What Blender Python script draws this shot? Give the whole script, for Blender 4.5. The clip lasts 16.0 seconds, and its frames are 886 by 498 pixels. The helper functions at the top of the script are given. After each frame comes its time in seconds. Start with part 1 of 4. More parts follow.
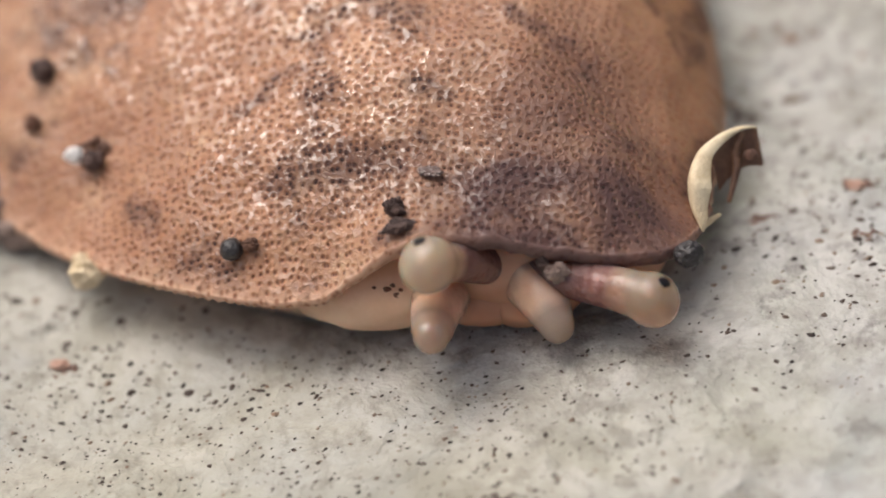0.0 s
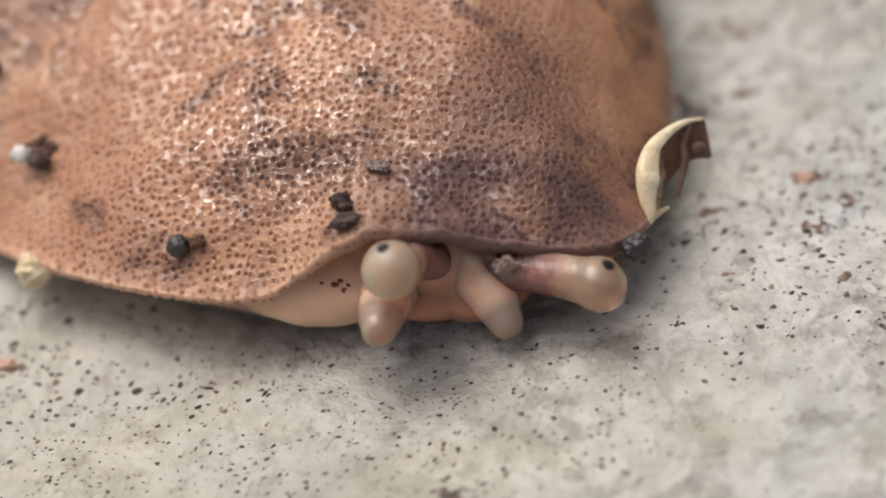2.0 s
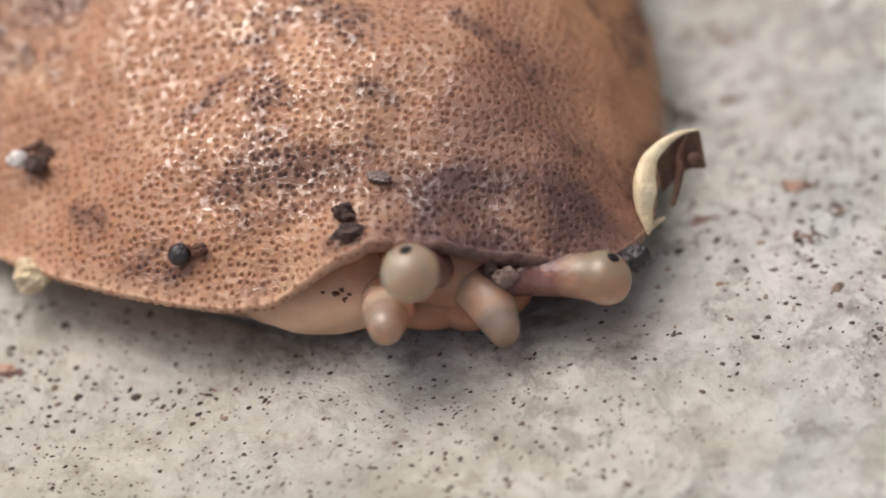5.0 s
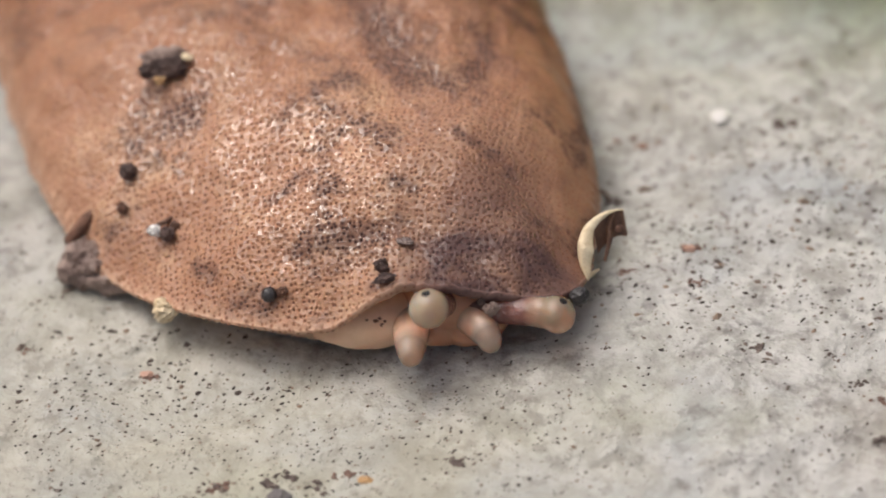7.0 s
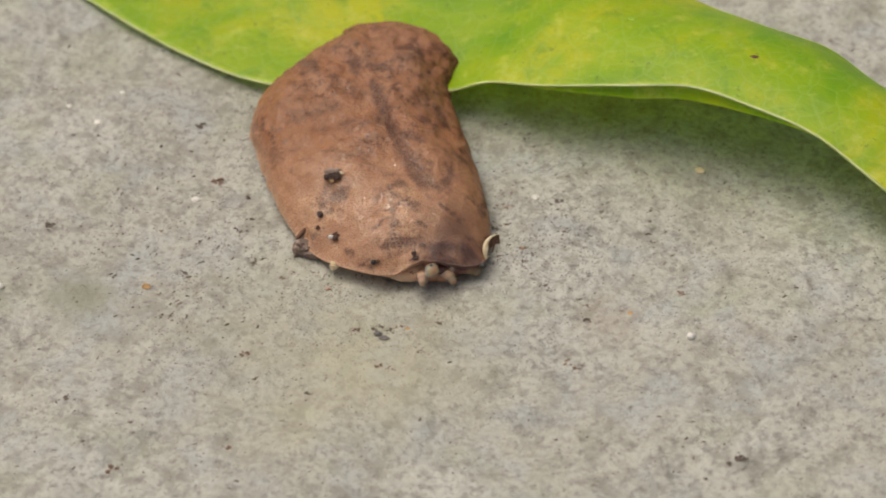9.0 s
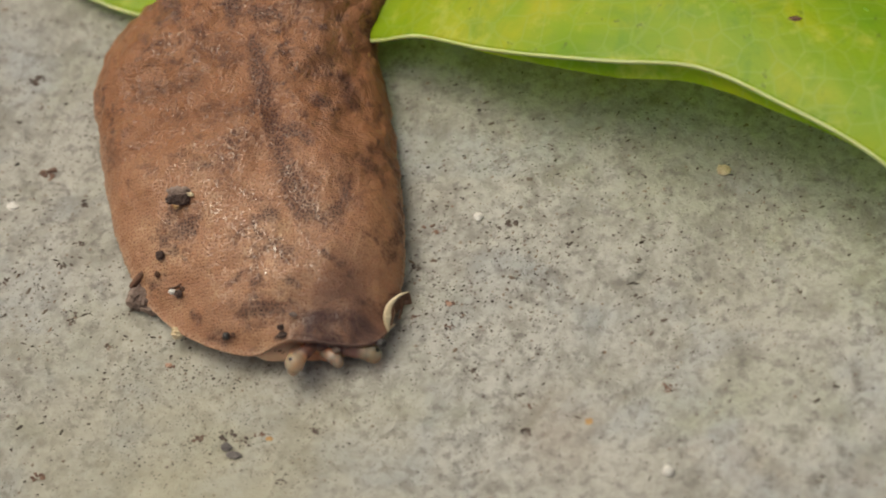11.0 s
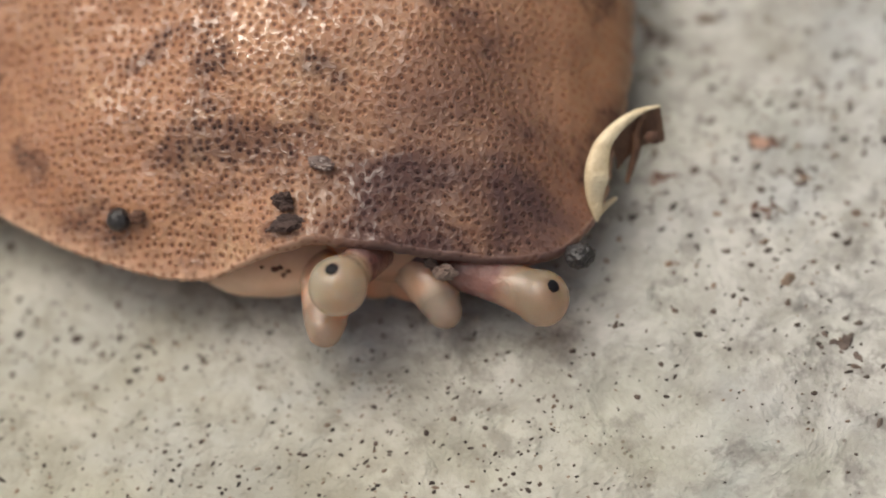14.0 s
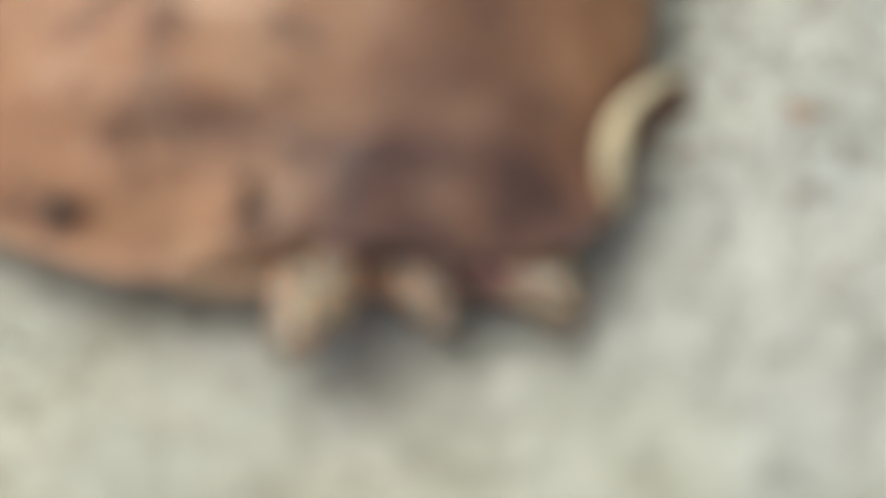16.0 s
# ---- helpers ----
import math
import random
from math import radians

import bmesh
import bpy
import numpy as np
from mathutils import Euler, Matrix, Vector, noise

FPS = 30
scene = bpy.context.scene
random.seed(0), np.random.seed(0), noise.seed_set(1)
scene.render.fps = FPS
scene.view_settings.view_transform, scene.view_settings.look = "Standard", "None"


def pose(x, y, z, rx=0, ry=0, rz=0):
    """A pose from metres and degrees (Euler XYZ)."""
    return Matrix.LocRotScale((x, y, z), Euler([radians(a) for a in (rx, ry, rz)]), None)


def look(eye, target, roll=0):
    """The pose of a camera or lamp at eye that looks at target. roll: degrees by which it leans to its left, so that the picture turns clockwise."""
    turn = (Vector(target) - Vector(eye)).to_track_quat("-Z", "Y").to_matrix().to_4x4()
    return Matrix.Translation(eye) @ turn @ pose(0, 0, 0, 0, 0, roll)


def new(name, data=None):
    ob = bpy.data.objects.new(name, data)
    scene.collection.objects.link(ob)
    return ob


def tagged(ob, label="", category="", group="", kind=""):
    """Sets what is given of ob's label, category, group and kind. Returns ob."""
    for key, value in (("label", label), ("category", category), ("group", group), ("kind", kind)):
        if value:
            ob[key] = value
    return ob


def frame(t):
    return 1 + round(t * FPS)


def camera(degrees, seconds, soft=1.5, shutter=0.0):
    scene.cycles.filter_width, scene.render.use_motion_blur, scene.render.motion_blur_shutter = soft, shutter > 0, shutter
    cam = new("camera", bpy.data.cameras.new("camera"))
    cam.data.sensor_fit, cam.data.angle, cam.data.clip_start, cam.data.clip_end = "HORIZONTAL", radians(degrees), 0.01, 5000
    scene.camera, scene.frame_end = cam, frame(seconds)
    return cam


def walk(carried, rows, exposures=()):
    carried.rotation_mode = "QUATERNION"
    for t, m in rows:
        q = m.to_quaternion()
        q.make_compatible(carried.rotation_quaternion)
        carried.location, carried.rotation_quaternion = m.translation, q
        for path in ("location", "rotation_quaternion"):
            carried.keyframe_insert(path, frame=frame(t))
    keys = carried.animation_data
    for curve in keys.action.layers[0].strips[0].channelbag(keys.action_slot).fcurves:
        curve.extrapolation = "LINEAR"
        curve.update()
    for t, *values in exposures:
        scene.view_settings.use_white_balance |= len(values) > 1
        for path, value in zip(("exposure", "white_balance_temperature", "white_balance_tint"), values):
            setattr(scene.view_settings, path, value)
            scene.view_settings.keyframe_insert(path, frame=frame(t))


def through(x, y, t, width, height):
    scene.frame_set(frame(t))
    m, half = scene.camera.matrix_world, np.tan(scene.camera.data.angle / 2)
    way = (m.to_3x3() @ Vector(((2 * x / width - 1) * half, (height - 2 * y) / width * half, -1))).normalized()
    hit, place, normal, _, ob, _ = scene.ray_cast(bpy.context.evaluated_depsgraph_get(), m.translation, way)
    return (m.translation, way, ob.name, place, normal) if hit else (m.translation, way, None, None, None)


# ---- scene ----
cam = camera(16, 16.0, soft=1.95)
# a wide aperture: what lies behind or before the slug's head is out of focus
focus = new("focus")
cam.data.dof.use_dof, cam.data.dof.focus_object, cam.data.dof.aperture_fstop = True, focus, 29
PATH = [
    (0, (0.01375, -0.06457, 0.06071), (-0.00143, 0.00110, 0.00191), -8.86),
    (0.5, (0.01425, -0.06520, 0.05954), (-0.00097, 0.00108, 0.00177), -8.88),
    (1, (0.01530, -0.06515, 0.05902), (-0.00061, 0.00145, 0.00210), -9.43),
    (1.5, (0.01535, -0.06488, 0.05919), (-0.00021, 0.00150, 0.00205), -9.51),
    (2, (0.01443, -0.06489, 0.05964), (0.00002, 0.00118, 0.00163), -8.87),
    (2.5, (0.01434, -0.06459, 0.06009), (0.00009, 0.00118, 0.00162), -8.90),
    (3, (0.01415, -0.06427, 0.06040), (0.00027, 0.00109, 0.00148), -8.70),
    (3.5, (0.01403, -0.06400, 0.06094), (0.00057, 0.00104, 0.00136), -8.51),
    (4, (0.01292, -0.06436, 0.06172), (0.00048, 0.00122, 0.00159), -7.88),
    (6.5, (0.01041, -0.06413, 0.06370), (0.00000, 0.00185, 0.00237), -6.30),
    (7, (0.01436, -0.09633, 0.08907), (-0.00013, 0.00249, 0.00315), -6.08),
    (7.5, (0.01805, -0.13454, 0.12152), (0.00035, 0.00229, 0.00286), -5.04),
    (8, (0.01956, -0.18001, 0.16870), (0.00090, 0.00261, 0.00311), -2.96),
    (8.5, (0.02166, -0.25579, 0.24673), (0.00130, 0.00260, 0.00305), -1.94),
    (8.7, (0.02036, -0.27082, 0.26044), (0.00145, 0.00259, 0.00304), -1.41),
    (10.8, (0.07059, -0.13563, 0.22124), (0.00955, 0.00981, 0.00450), -16.29),
    (11, (0.06477, -0.12731, 0.21560), (0.00963, 0.00883, 0.00385), -15.54),
    (11.5, (0.04554, -0.08865, 0.16108), (0.00937, 0.00647, 0.00249), -14.12),
    (12, (0.03424, -0.07842, 0.14000), (0.00615, 0.00390, 0.00202), -12.31),
    (12.5, (0.02789, -0.06593, 0.12173), (0.00497, 0.00354, 0.00211), -11.44),
    (13, (0.02204, -0.06240, 0.10748), (0.00244, 0.00138, 0.00145), -9.86),
    (13.5, (0.01679, -0.05180, 0.09151), (0.00156, 0.00067, 0.00124), -9.01),
    (14, (0.01525, -0.04187, 0.07718), (0.00166, 0.00084, 0.00131), -10.18),
    (14.5, (0.01491, -0.03689, 0.07045), (0.00172, 0.00069, 0.00120), -11.79),
    (15, (0.01478, -0.03678, 0.07088), (0.00163, 0.00093, 0.00136), -11.61),
    (15.5, (0.01398, -0.03440, 0.06856), (0.00167, 0.00077, 0.00128), -11.43),
    (16, (0.01317, -0.03341, 0.06821), (0.00188, 0.00067, 0.00122), -10.85),
]
walk(cam, [(t, look(eye, aim, roll)) for t, eye, aim, roll in PATH],
     [(0.0, -0.37, 6300, 8), (6.5, -0.43, 6300, 8), (8.0, -0.6, 6250, 8), (8.7, -0.72, 6650, 4), (11.0, -0.95, 7000, 0), (11.6, -0.92, 6700, 4), (12.5, -0.73, 6800, 5), (14.0, -0.6, 6550, 4), (15.0, -0.52, 6350, 2), (16.0, -0.34, 6200, -5)])

# where the lens is focused: the head, the back while the camera hangs over it, at the end the stone far behind
FOCUS = [(0, -0.001, 0.0015, 0.004), (8.7, -0.001, 0.0015, 0.004), (10.8, -0.007, 0.018, 0.007), (11.6, -0.008, 0.013, 0.0068), (12.6, -0.006, 0.005, 0.006), (13.2, -0.002, 0.002, 0.005),
         (15.2, -0.002, 0.001, 0.0045), (15.35, -0.001, 0.002, 0.0045), (15.5, 0.003, 0.0065, 0.0), (15.7, 0.004, 0.026, 0.0), (16, 0.006, 0.034, -0.006)]

# ---- daylight: bright overcast sky, light from high over the slug's flank ----
SUN_HEIGHT, SUN_TURN = 69.0, -66.0
world = bpy.data.worlds.new("sky")
scene.world = world
world.use_nodes = True
wn = world.node_tree
sky = wn.nodes.new("ShaderNodeTexSky")
sky.sky_type, sky.sun_disc = "NISHITA", False
sky.sun_elevation, sky.sun_rotation = radians(SUN_HEIGHT), radians(SUN_TURN)
sky.air_density, sky.dust_density, sky.ozone_density = 0.35, 10.0, 0.3
wn.links.new(sky.outputs[0], wn.nodes["Background"].inputs[0])
wn.nodes["Background"].inputs[1].default_value = 0.21
sun = new("sun", bpy.data.lights.new("sun", "SUN"))
sun.data.energy, sun.data.angle, sun.data.color = 1.1, radians(62), (1.0, 0.975, 0.94)
sun.matrix_world = look(
    (math.sin(radians(SUN_TURN)) * math.cos(radians(SUN_HEIGHT)), math.cos(radians(SUN_TURN)) * math.cos(radians(SUN_HEIGHT)),
     math.sin(radians(SUN_HEIGHT))), (0, 0, 0))

# ---- materials ----
CM = 0.01


class Nodes:
    """A small helper that strings shader nodes together."""

    def __init__(self, name):
        self.mat = bpy.data.materials.new(name)
        self.mat.use_nodes = True
        self.tree = self.mat.node_tree
        self.bsdf = self.tree.nodes["Principled BSDF"]
        self.out = self.tree.nodes["Material Output"]
        self.where = self.tree.nodes.new("ShaderNodeTexCoord").outputs["Object"]

    def add(self, kind, **sockets):
        n = self.tree.nodes.new(kind)
        for key, value in sockets.items():
            self.put(n.inputs[key.replace("_", " ")], value)
        return n

    def put(self, socket, value):
        if isinstance(value, bpy.types.NodeSocket):
            self.tree.links.new(value, socket)
        else:
            socket.default_value = value

    def noise(self, scale, detail=4.0, rough=0.55, warp=0.0, vec=None):
        n = self.add("ShaderNodeTexNoise", Scale=scale, Detail=detail, Roughness=rough, Distortion=warp)
        self.put(n.inputs["Vector"], vec or self.where)
        return n.outputs["Fac"]

    def cells(self, scale, feature="F1", jitter=1.0, vec=None):
        n = self.add("ShaderNodeTexVoronoi")
        n.feature = feature
        self.put(n.inputs["Vector"], vec or self.where)
        n.inputs["Scale"].default_value = scale
        n.inputs["Randomness"].default_value = jitter
        return n

    def ramp(self, fac, *stops, ease=False):
        n = self.add("ShaderNodeValToRGB", Fac=fac)
        ramp = n.color_ramp
        ramp.interpolation = "EASE" if ease else "LINEAR"
        while len(ramp.elements) < len(stops):
            ramp.elements.new(0.5)
        for e, (pos, col) in zip(ramp.elements, stops):
            e.position = pos
            e.color = (*col, 1) if not isinstance(col, (int, float)) else (col, col, col, 1)
        return n.outputs["Color"]

    def mix(self, fac, a, b, how="MIX"):
        n = self.tree.nodes.new("ShaderNodeMix")
        n.data_type, n.blend_type = "RGBA", how
        for socket, value in ((n.inputs[0], fac), (n.inputs[6], a), (n.inputs[7], b)):
            if isinstance(value, tuple) and len(value) == 3:
                value = (*value, 1)
            self.put(socket, value)
        return n.outputs[2]

    def sum(self, a, b, how="ADD"):
        n = self.tree.nodes.new("ShaderNodeMath")
        n.operation = how
        self.put(n.inputs[0], a)
        self.put(n.inputs[1], b)
        return n.outputs[0]

    def bump(self, height, depth, strength=1.0, normal=None):
        n = self.add("ShaderNodeBump", Height=height, Distance=depth, Strength=strength)
        if normal:
            self.put(n.inputs["Normal"], normal)
        return n.outputs["Normal"]

    def attr(self, name):
        n = self.tree.nodes.new("ShaderNodeAttribute")
        n.attribute_name = name
        return n.outputs["Fac"]

    def end(self, color, rough=0.6, normal=None, **more):
        b = self.bsdf
        self.put(b.inputs["Base Color"], (*color, 1) if isinstance(color, tuple) else color)
        self.put(b.inputs["Roughness"], rough)
        if normal:
            self.put(b.inputs["Normal"], normal)
        for key, value in more.items():
            self.put(b.inputs[key.replace("_", " ")], value)
        return self.mat


def stone_material():
    m = Nodes("weathered_stone")
    here = m.where
    drift = m.tree.nodes.new("ShaderNodeVectorMath")
    m.put(drift.inputs[0], here)
    drift.inputs[1].default_value = (0.1337, 0.2291, 0.3173)
    m.where = drift.outputs[0]
    wide, mid = m.noise(45, 4, 0.55, 0.3), m.noise(330, 6, 0.66, 0.3)
    fine = m.noise(1300, 4, 0.6)
    col = m.ramp(wide, (0.3, (0.350, 0.340, 0.304)), (0.5, (0.403, 0.394, 0.358)), (0.68, (0.448, 0.444, 0.416)))
    col = m.mix(m.ramp(mid, (0.38, 0.85), (0.52, 0.0)), col, (0.245, 0.236, 0.21))
    col = m.mix(m.ramp(m.noise(260, 4, 0.6, 0.3), (0.55, 0.0), (0.7, 0.45)), col, (0.517, 0.509, 0.477))
    col = m.mix(m.ramp(m.noise(130, 4, 0.55, 0.4), (0.5, 0.0), (0.66, 0.7)), col, (0.357, 0.375, 0.385))
    col = m.mix(m.ramp(m.noise(95, 3, 0.5, 0.5), (0.54, 0.0), (0.72, 0.45)), col, (0.296, 0.314, 0.223))
    col = m.mix(m.ramp(m.noise(75, 4, 0.6, 0.4), (0.64, 0.0), (0.76, 0.35)), col, (0.304, 0.229, 0.177))
    col = m.mix(m.ramp(fine, (0.38, 0.45), (0.56, 0.0)), col, (0.228, 0.218, 0.193))
    col = m.mix(m.ramp(m.noise(900, 5, 0.7), (0.36, 0.7), (0.47, 0.0)), col, (0.17, 0.16, 0.15))
    tiny = m.cells(2600)
    dots = m.ramp(tiny.outputs["Distance"], (0.10, 1.0), (0.2, 0.0))
    some = m.ramp(m.noise(420, 2), (0.5, 0.0), (0.62, 0.8))
    col = m.mix(m.sum(dots, some, "MULTIPLY"), col, (0.08, 0.058, 0.045))
    # a damp mark, a brownish stain and, before the slug, a thin yellowish film of algae
    for spot, wobble, inner, outer, much, paint in (((-0.0415, -0.0035, 0), 0.005, 0.0058, 0.0064, 0.85, (0.22, 0.225, 0.17)), ((0.0204, -0.0052, 0), 0.005, 0.003, 0.005, 0.45, (0.26, 0.19, 0.15)),
                                                    ((-0.009, -0.012, 0), 0.03, 0.014, 0.036, 0.6, (0.38, 0.36, 0.25))):
        gap = m.tree.nodes.new("ShaderNodeVectorMath")
        gap.operation = "DISTANCE"
        m.put(gap.inputs[0], here)
        gap.inputs[1].default_value = spot
        mark = m.ramp(m.sum(gap.outputs["Value"], m.sum(m.noise(260 if wobble < 0.01 else 110, 4), wobble, "MULTIPLY")), (inner, much), (outer, 0.0))
        col = m.mix(mark, col, paint)
    n = m.bump(wide, 0.0016)
    n = m.bump(mid, 0.0005, 1.0, n)
    n = m.bump(m.noise(700, 2, 0.5), 0.00016, 0.9, n)
    n = m.bump(m.noise(480, 4, 0.6), 0.0004, 1.0, n)
    n = m.bump(m.noise(190, 3, 0.5), 0.0008, 1.0, n)
    n = m.bump(fine, 0.00005, 0.9, n)
    return m.end(col, m.ramp(mid, (0.3, 0.75), (0.7, 0.5)), n, Specular_IOR_Level=0.4)


def skin_material():
    m = Nodes("pored_slug_skin")
    lay = m.tree.nodes.new("ShaderNodeAttribute")
    lay.attribute_name = "skin_map"
    jig = m.add("ShaderNodeTexNoise", Scale=900.0, Detail=2.0)
    m.put(jig.inputs["Vector"], lay.outputs["Vector"])
    warp = m.tree.nodes.new("ShaderNodeVectorMath")
    warp.operation = "MULTIPLY_ADD"
    m.put(warp.inputs[0], jig.outputs["Color"])
    warp.inputs[1].default_value = (0.0002,) * 3
    m.put(warp.inputs[2], lay.outputs["Vector"])
    spot = warp.outputs[0]
    pores = m.cells(3700, "F1", 0.8, spot)
    pores.voronoi_dimensions = "2D"
    d = pores.outputs["Distance"]
    hood, edge, sleek = m.attr("hood"), m.attr("edge"), m.attr("sleek")
    crisp = m.sum(1.0, m.sum(sleek, m.sum(edge, 0.9, "MULTIPLY"), "MAXIMUM"), "SUBTRACT")
    tone = m.noise(140, 5, 0.6, 0.5)
    col = m.ramp(tone, (0.3, (0.32, 0.16, 0.085)), (0.5, (0.43, 0.232, 0.131)), (0.72, (0.56, 0.335, 0.195)))
    col = m.mix(m.ramp(m.noise(1000, 3), (0.35, 0.5), (0.6, 0.0)), col, (0.33, 0.15, 0.08))
    col = m.mix(m.ramp(m.noise(330, 4, 0.6), (0.52, 0.0), (0.68, 0.5)), col, (0.57, 0.385, 0.23))
    col = m.mix(m.ramp(m.noise(5200, 3, 0.6), (0.4, 0.3), (0.56, 0.0)), col, (0.26, 0.12, 0.075))
    # the smooth right flank is painted darker, as the side turned from the sun
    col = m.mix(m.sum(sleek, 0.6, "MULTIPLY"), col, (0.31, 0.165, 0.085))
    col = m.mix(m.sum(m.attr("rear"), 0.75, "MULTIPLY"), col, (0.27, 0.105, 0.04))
    # a wider, softer band of that painted shade
    col = m.mix(m.sum(m.attr("flank_shade"), 0.32, "MULTIPLY"), col, (0.27, 0.13, 0.075))
    # smoky bloom over the head end
    smoke = m.sum(hood, m.ramp(m.noise(260, 4, 0.6, 0.9), (0.34, 0.6), (0.52, 1.0)), "MULTIPLY")
    col = m.mix(m.sum(smoke, 0.95, "MULTIPLY"), col, (0.085, 0.05, 0.049))
    # dark pigment, strewn in ragged clusters at the size of the pores
    stray = m.sum(m.ramp(m.noise(260, 4, 0.6, 0.25), (0.46, 0.0), (0.66, 0.95)), m.ramp(m.noise(110, 3, 0.6, 0.2), (0.38, 0.35), (0.54, 1.0)), "MULTIPLY")
    thick = m.sum(m.sum(m.attr("pigment"), stray, "MAXIMUM"), 0.62, "MULTIPLY")
    blot = m.ramp(m.sum(thick, m.noise(1500, 5, 0.75, 0.2)), (0.64, 0.0), (1.0, 1.0))
    blot = m.sum(blot, m.ramp(d, (0.18, 1.0), (0.5, 0.68)), "MULTIPLY")
    fleck = m.sum(m.ramp(m.noise(850, 4, 0.7, 0.2), (0.53, 0.0), (0.62, 0.9)), m.sum(m.ramp(m.noise(120, 3, 0.6, 0.6), (0.4, 0.15), (0.58, 1.0)), m.sum(0.2, m.sum(m.attr("rear"), 0.75, "MULTIPLY")), "MULTIPLY"), "MULTIPLY")
    blot = m.sum(blot, fleck, "MAXIMUM")
    blot = m.sum(blot, m.sum(1.0, edge, "SUBTRACT"), "MULTIPLY")
    col = m.mix(m.sum(blot, 0.88, "MULTIPLY"), col, (0.062, 0.03, 0.028))
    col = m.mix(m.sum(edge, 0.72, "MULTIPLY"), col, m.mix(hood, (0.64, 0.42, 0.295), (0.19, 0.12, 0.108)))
    # pores with a reddish halo and a broken, wet, raised brim
    pick = m.ramp(pores.outputs["Color"], (0.1, 0.15), (0.65, 1.0))
    hole = m.sum(m.sum(m.ramp(d, (0.11, 1.0), (0.26, 0.0)), pick, "MULTIPLY"), m.sum(0.3, m.sum(crisp, 0.7, "MULTIPLY")), "MULTIPLY")
    murk = m.sum(blot, smoke, "MAXIMUM")
    halo = m.sum(m.ramp(d, (0.18, 0.7), (0.46, 0.0)), pick, "MULTIPLY")
    col = m.mix(m.sum(halo, m.sum(1.0, murk, "SUBTRACT"), "MULTIPLY"), col, (0.30, 0.12, 0.055))
    col = m.mix(m.sum(hole, 0.93, "MULTIPLY"), col, m.mix(murk, (0.12, 0.05, 0.032), (0.024, 0.013, 0.013)))
    # the pores are soft pits in a wet, uneven skin; those of the smoky head end hold glossy beads
    rough = m.ramp(m.noise(520, 3), (0.35, 0.45), (0.65, 0.62))
    pit = m.ramp(d, (0.05, 0.0), (0.42, 1.0), ease=True)
    swell = m.noise(2300, 2, 0.5, 0.4, spot)
    bead = m.sum(m.ramp(d, (0.0, 1.0), (0.17, 0.0), ease=True), m.sum(murk, pick, "MULTIPLY"), "MULTIPLY")
    wet = m.ramp(m.noise(260, 3, 0.6), (0.3, 0.6), (0.54, 1.0))
    worms = m.noise(4200, 1, 0.5, 0.6, spot)
    film = m.sum(m.ramp(d, (0.27, 0.0), (0.38, 1.0)), m.ramp(worms, (0.40, 0.0), (0.46, 1.0), (0.53, 1.0), (0.6, 0.0)), "MULTIPLY")
    height = m.sum(m.sum(m.sum(pit, 0.7, "MULTIPLY"), m.sum(m.sum(swell, 1.3, "MULTIPLY"), m.sum(film, 0.22, "MULTIPLY"))), m.sum(bead, 1.2, "MULTIPLY"))
    n = m.bump(m.noise(420, 4, 0.6), 0.00012)
    n = m.bump(m.noise(420, 5, 0.65, 0.8), 0.0007, m.attr("rear"), n)
    n = m.bump(m.noise(5200, 3, 0.6), 0.000012, 1.0, n)
    n = m.bump(height, 0.00005, m.sum(0.2, m.sum(crisp, 0.8, "MULTIPLY")), n)
    sheen = m.sum(m.sum(m.sum(m.sum(film, wet, "MULTIPLY"), 0.03), bead), m.sum(0.08, m.sum(crisp, 0.92, "MULTIPLY")), "MULTIPLY")
    sheen = m.sum(sheen, m.sum(0.62, m.sum(smoke, 0.42, "MULTIPLY"), "SUBTRACT"), "MULTIPLY")
    return m.end(col, rough, n, Specular_IOR_Level=m.sum(0.3, m.sum(murk, 0.2, "MULTIPLY"), "SUBTRACT"), Subsurface_Weight=0.12, Subsurface_Radius=(1.0, 0.45, 0.25), Subsurface_Scale=0.0005,
                 Coat_Weight=sheen, Coat_Roughness=0.17, Coat_IOR=2.2, Coat_Normal=n)


def soft_flesh(name, dark, light, gloss, scatter=0.35, scale=600, clear=0.0):
    m = Nodes(name)
    col = m.ramp(m.noise(scale, 4, 0.6), (0.35, dark), (0.65, light))
    n = m.bump(m.noise(1600, 3), 0.00004)
    return m.end(col, gloss, n, Subsurface_Weight=scatter, Subsurface_Radius=(1.0, 0.5, 0.3), Subsurface_Scale=0.001, Specular_IOR_Level=0.6, Transmission_Weight=clear, IOR=1.36)


def crumbly(name, dark, light, rough=0.85, scale=900):
    m = Nodes(name)
    col = m.ramp(m.noise(scale, 5, 0.7), (0.35, dark), (0.68, light))
    tint = m.tree.nodes.new("ShaderNodeObjectInfo").outputs["Random"]
    col = m.mix(m.sum(tint, 0.3, "MULTIPLY"), col, dark)
    return m.end(col, rough, m.bump(m.noise(2200, 4, 0.7), 0.00012))


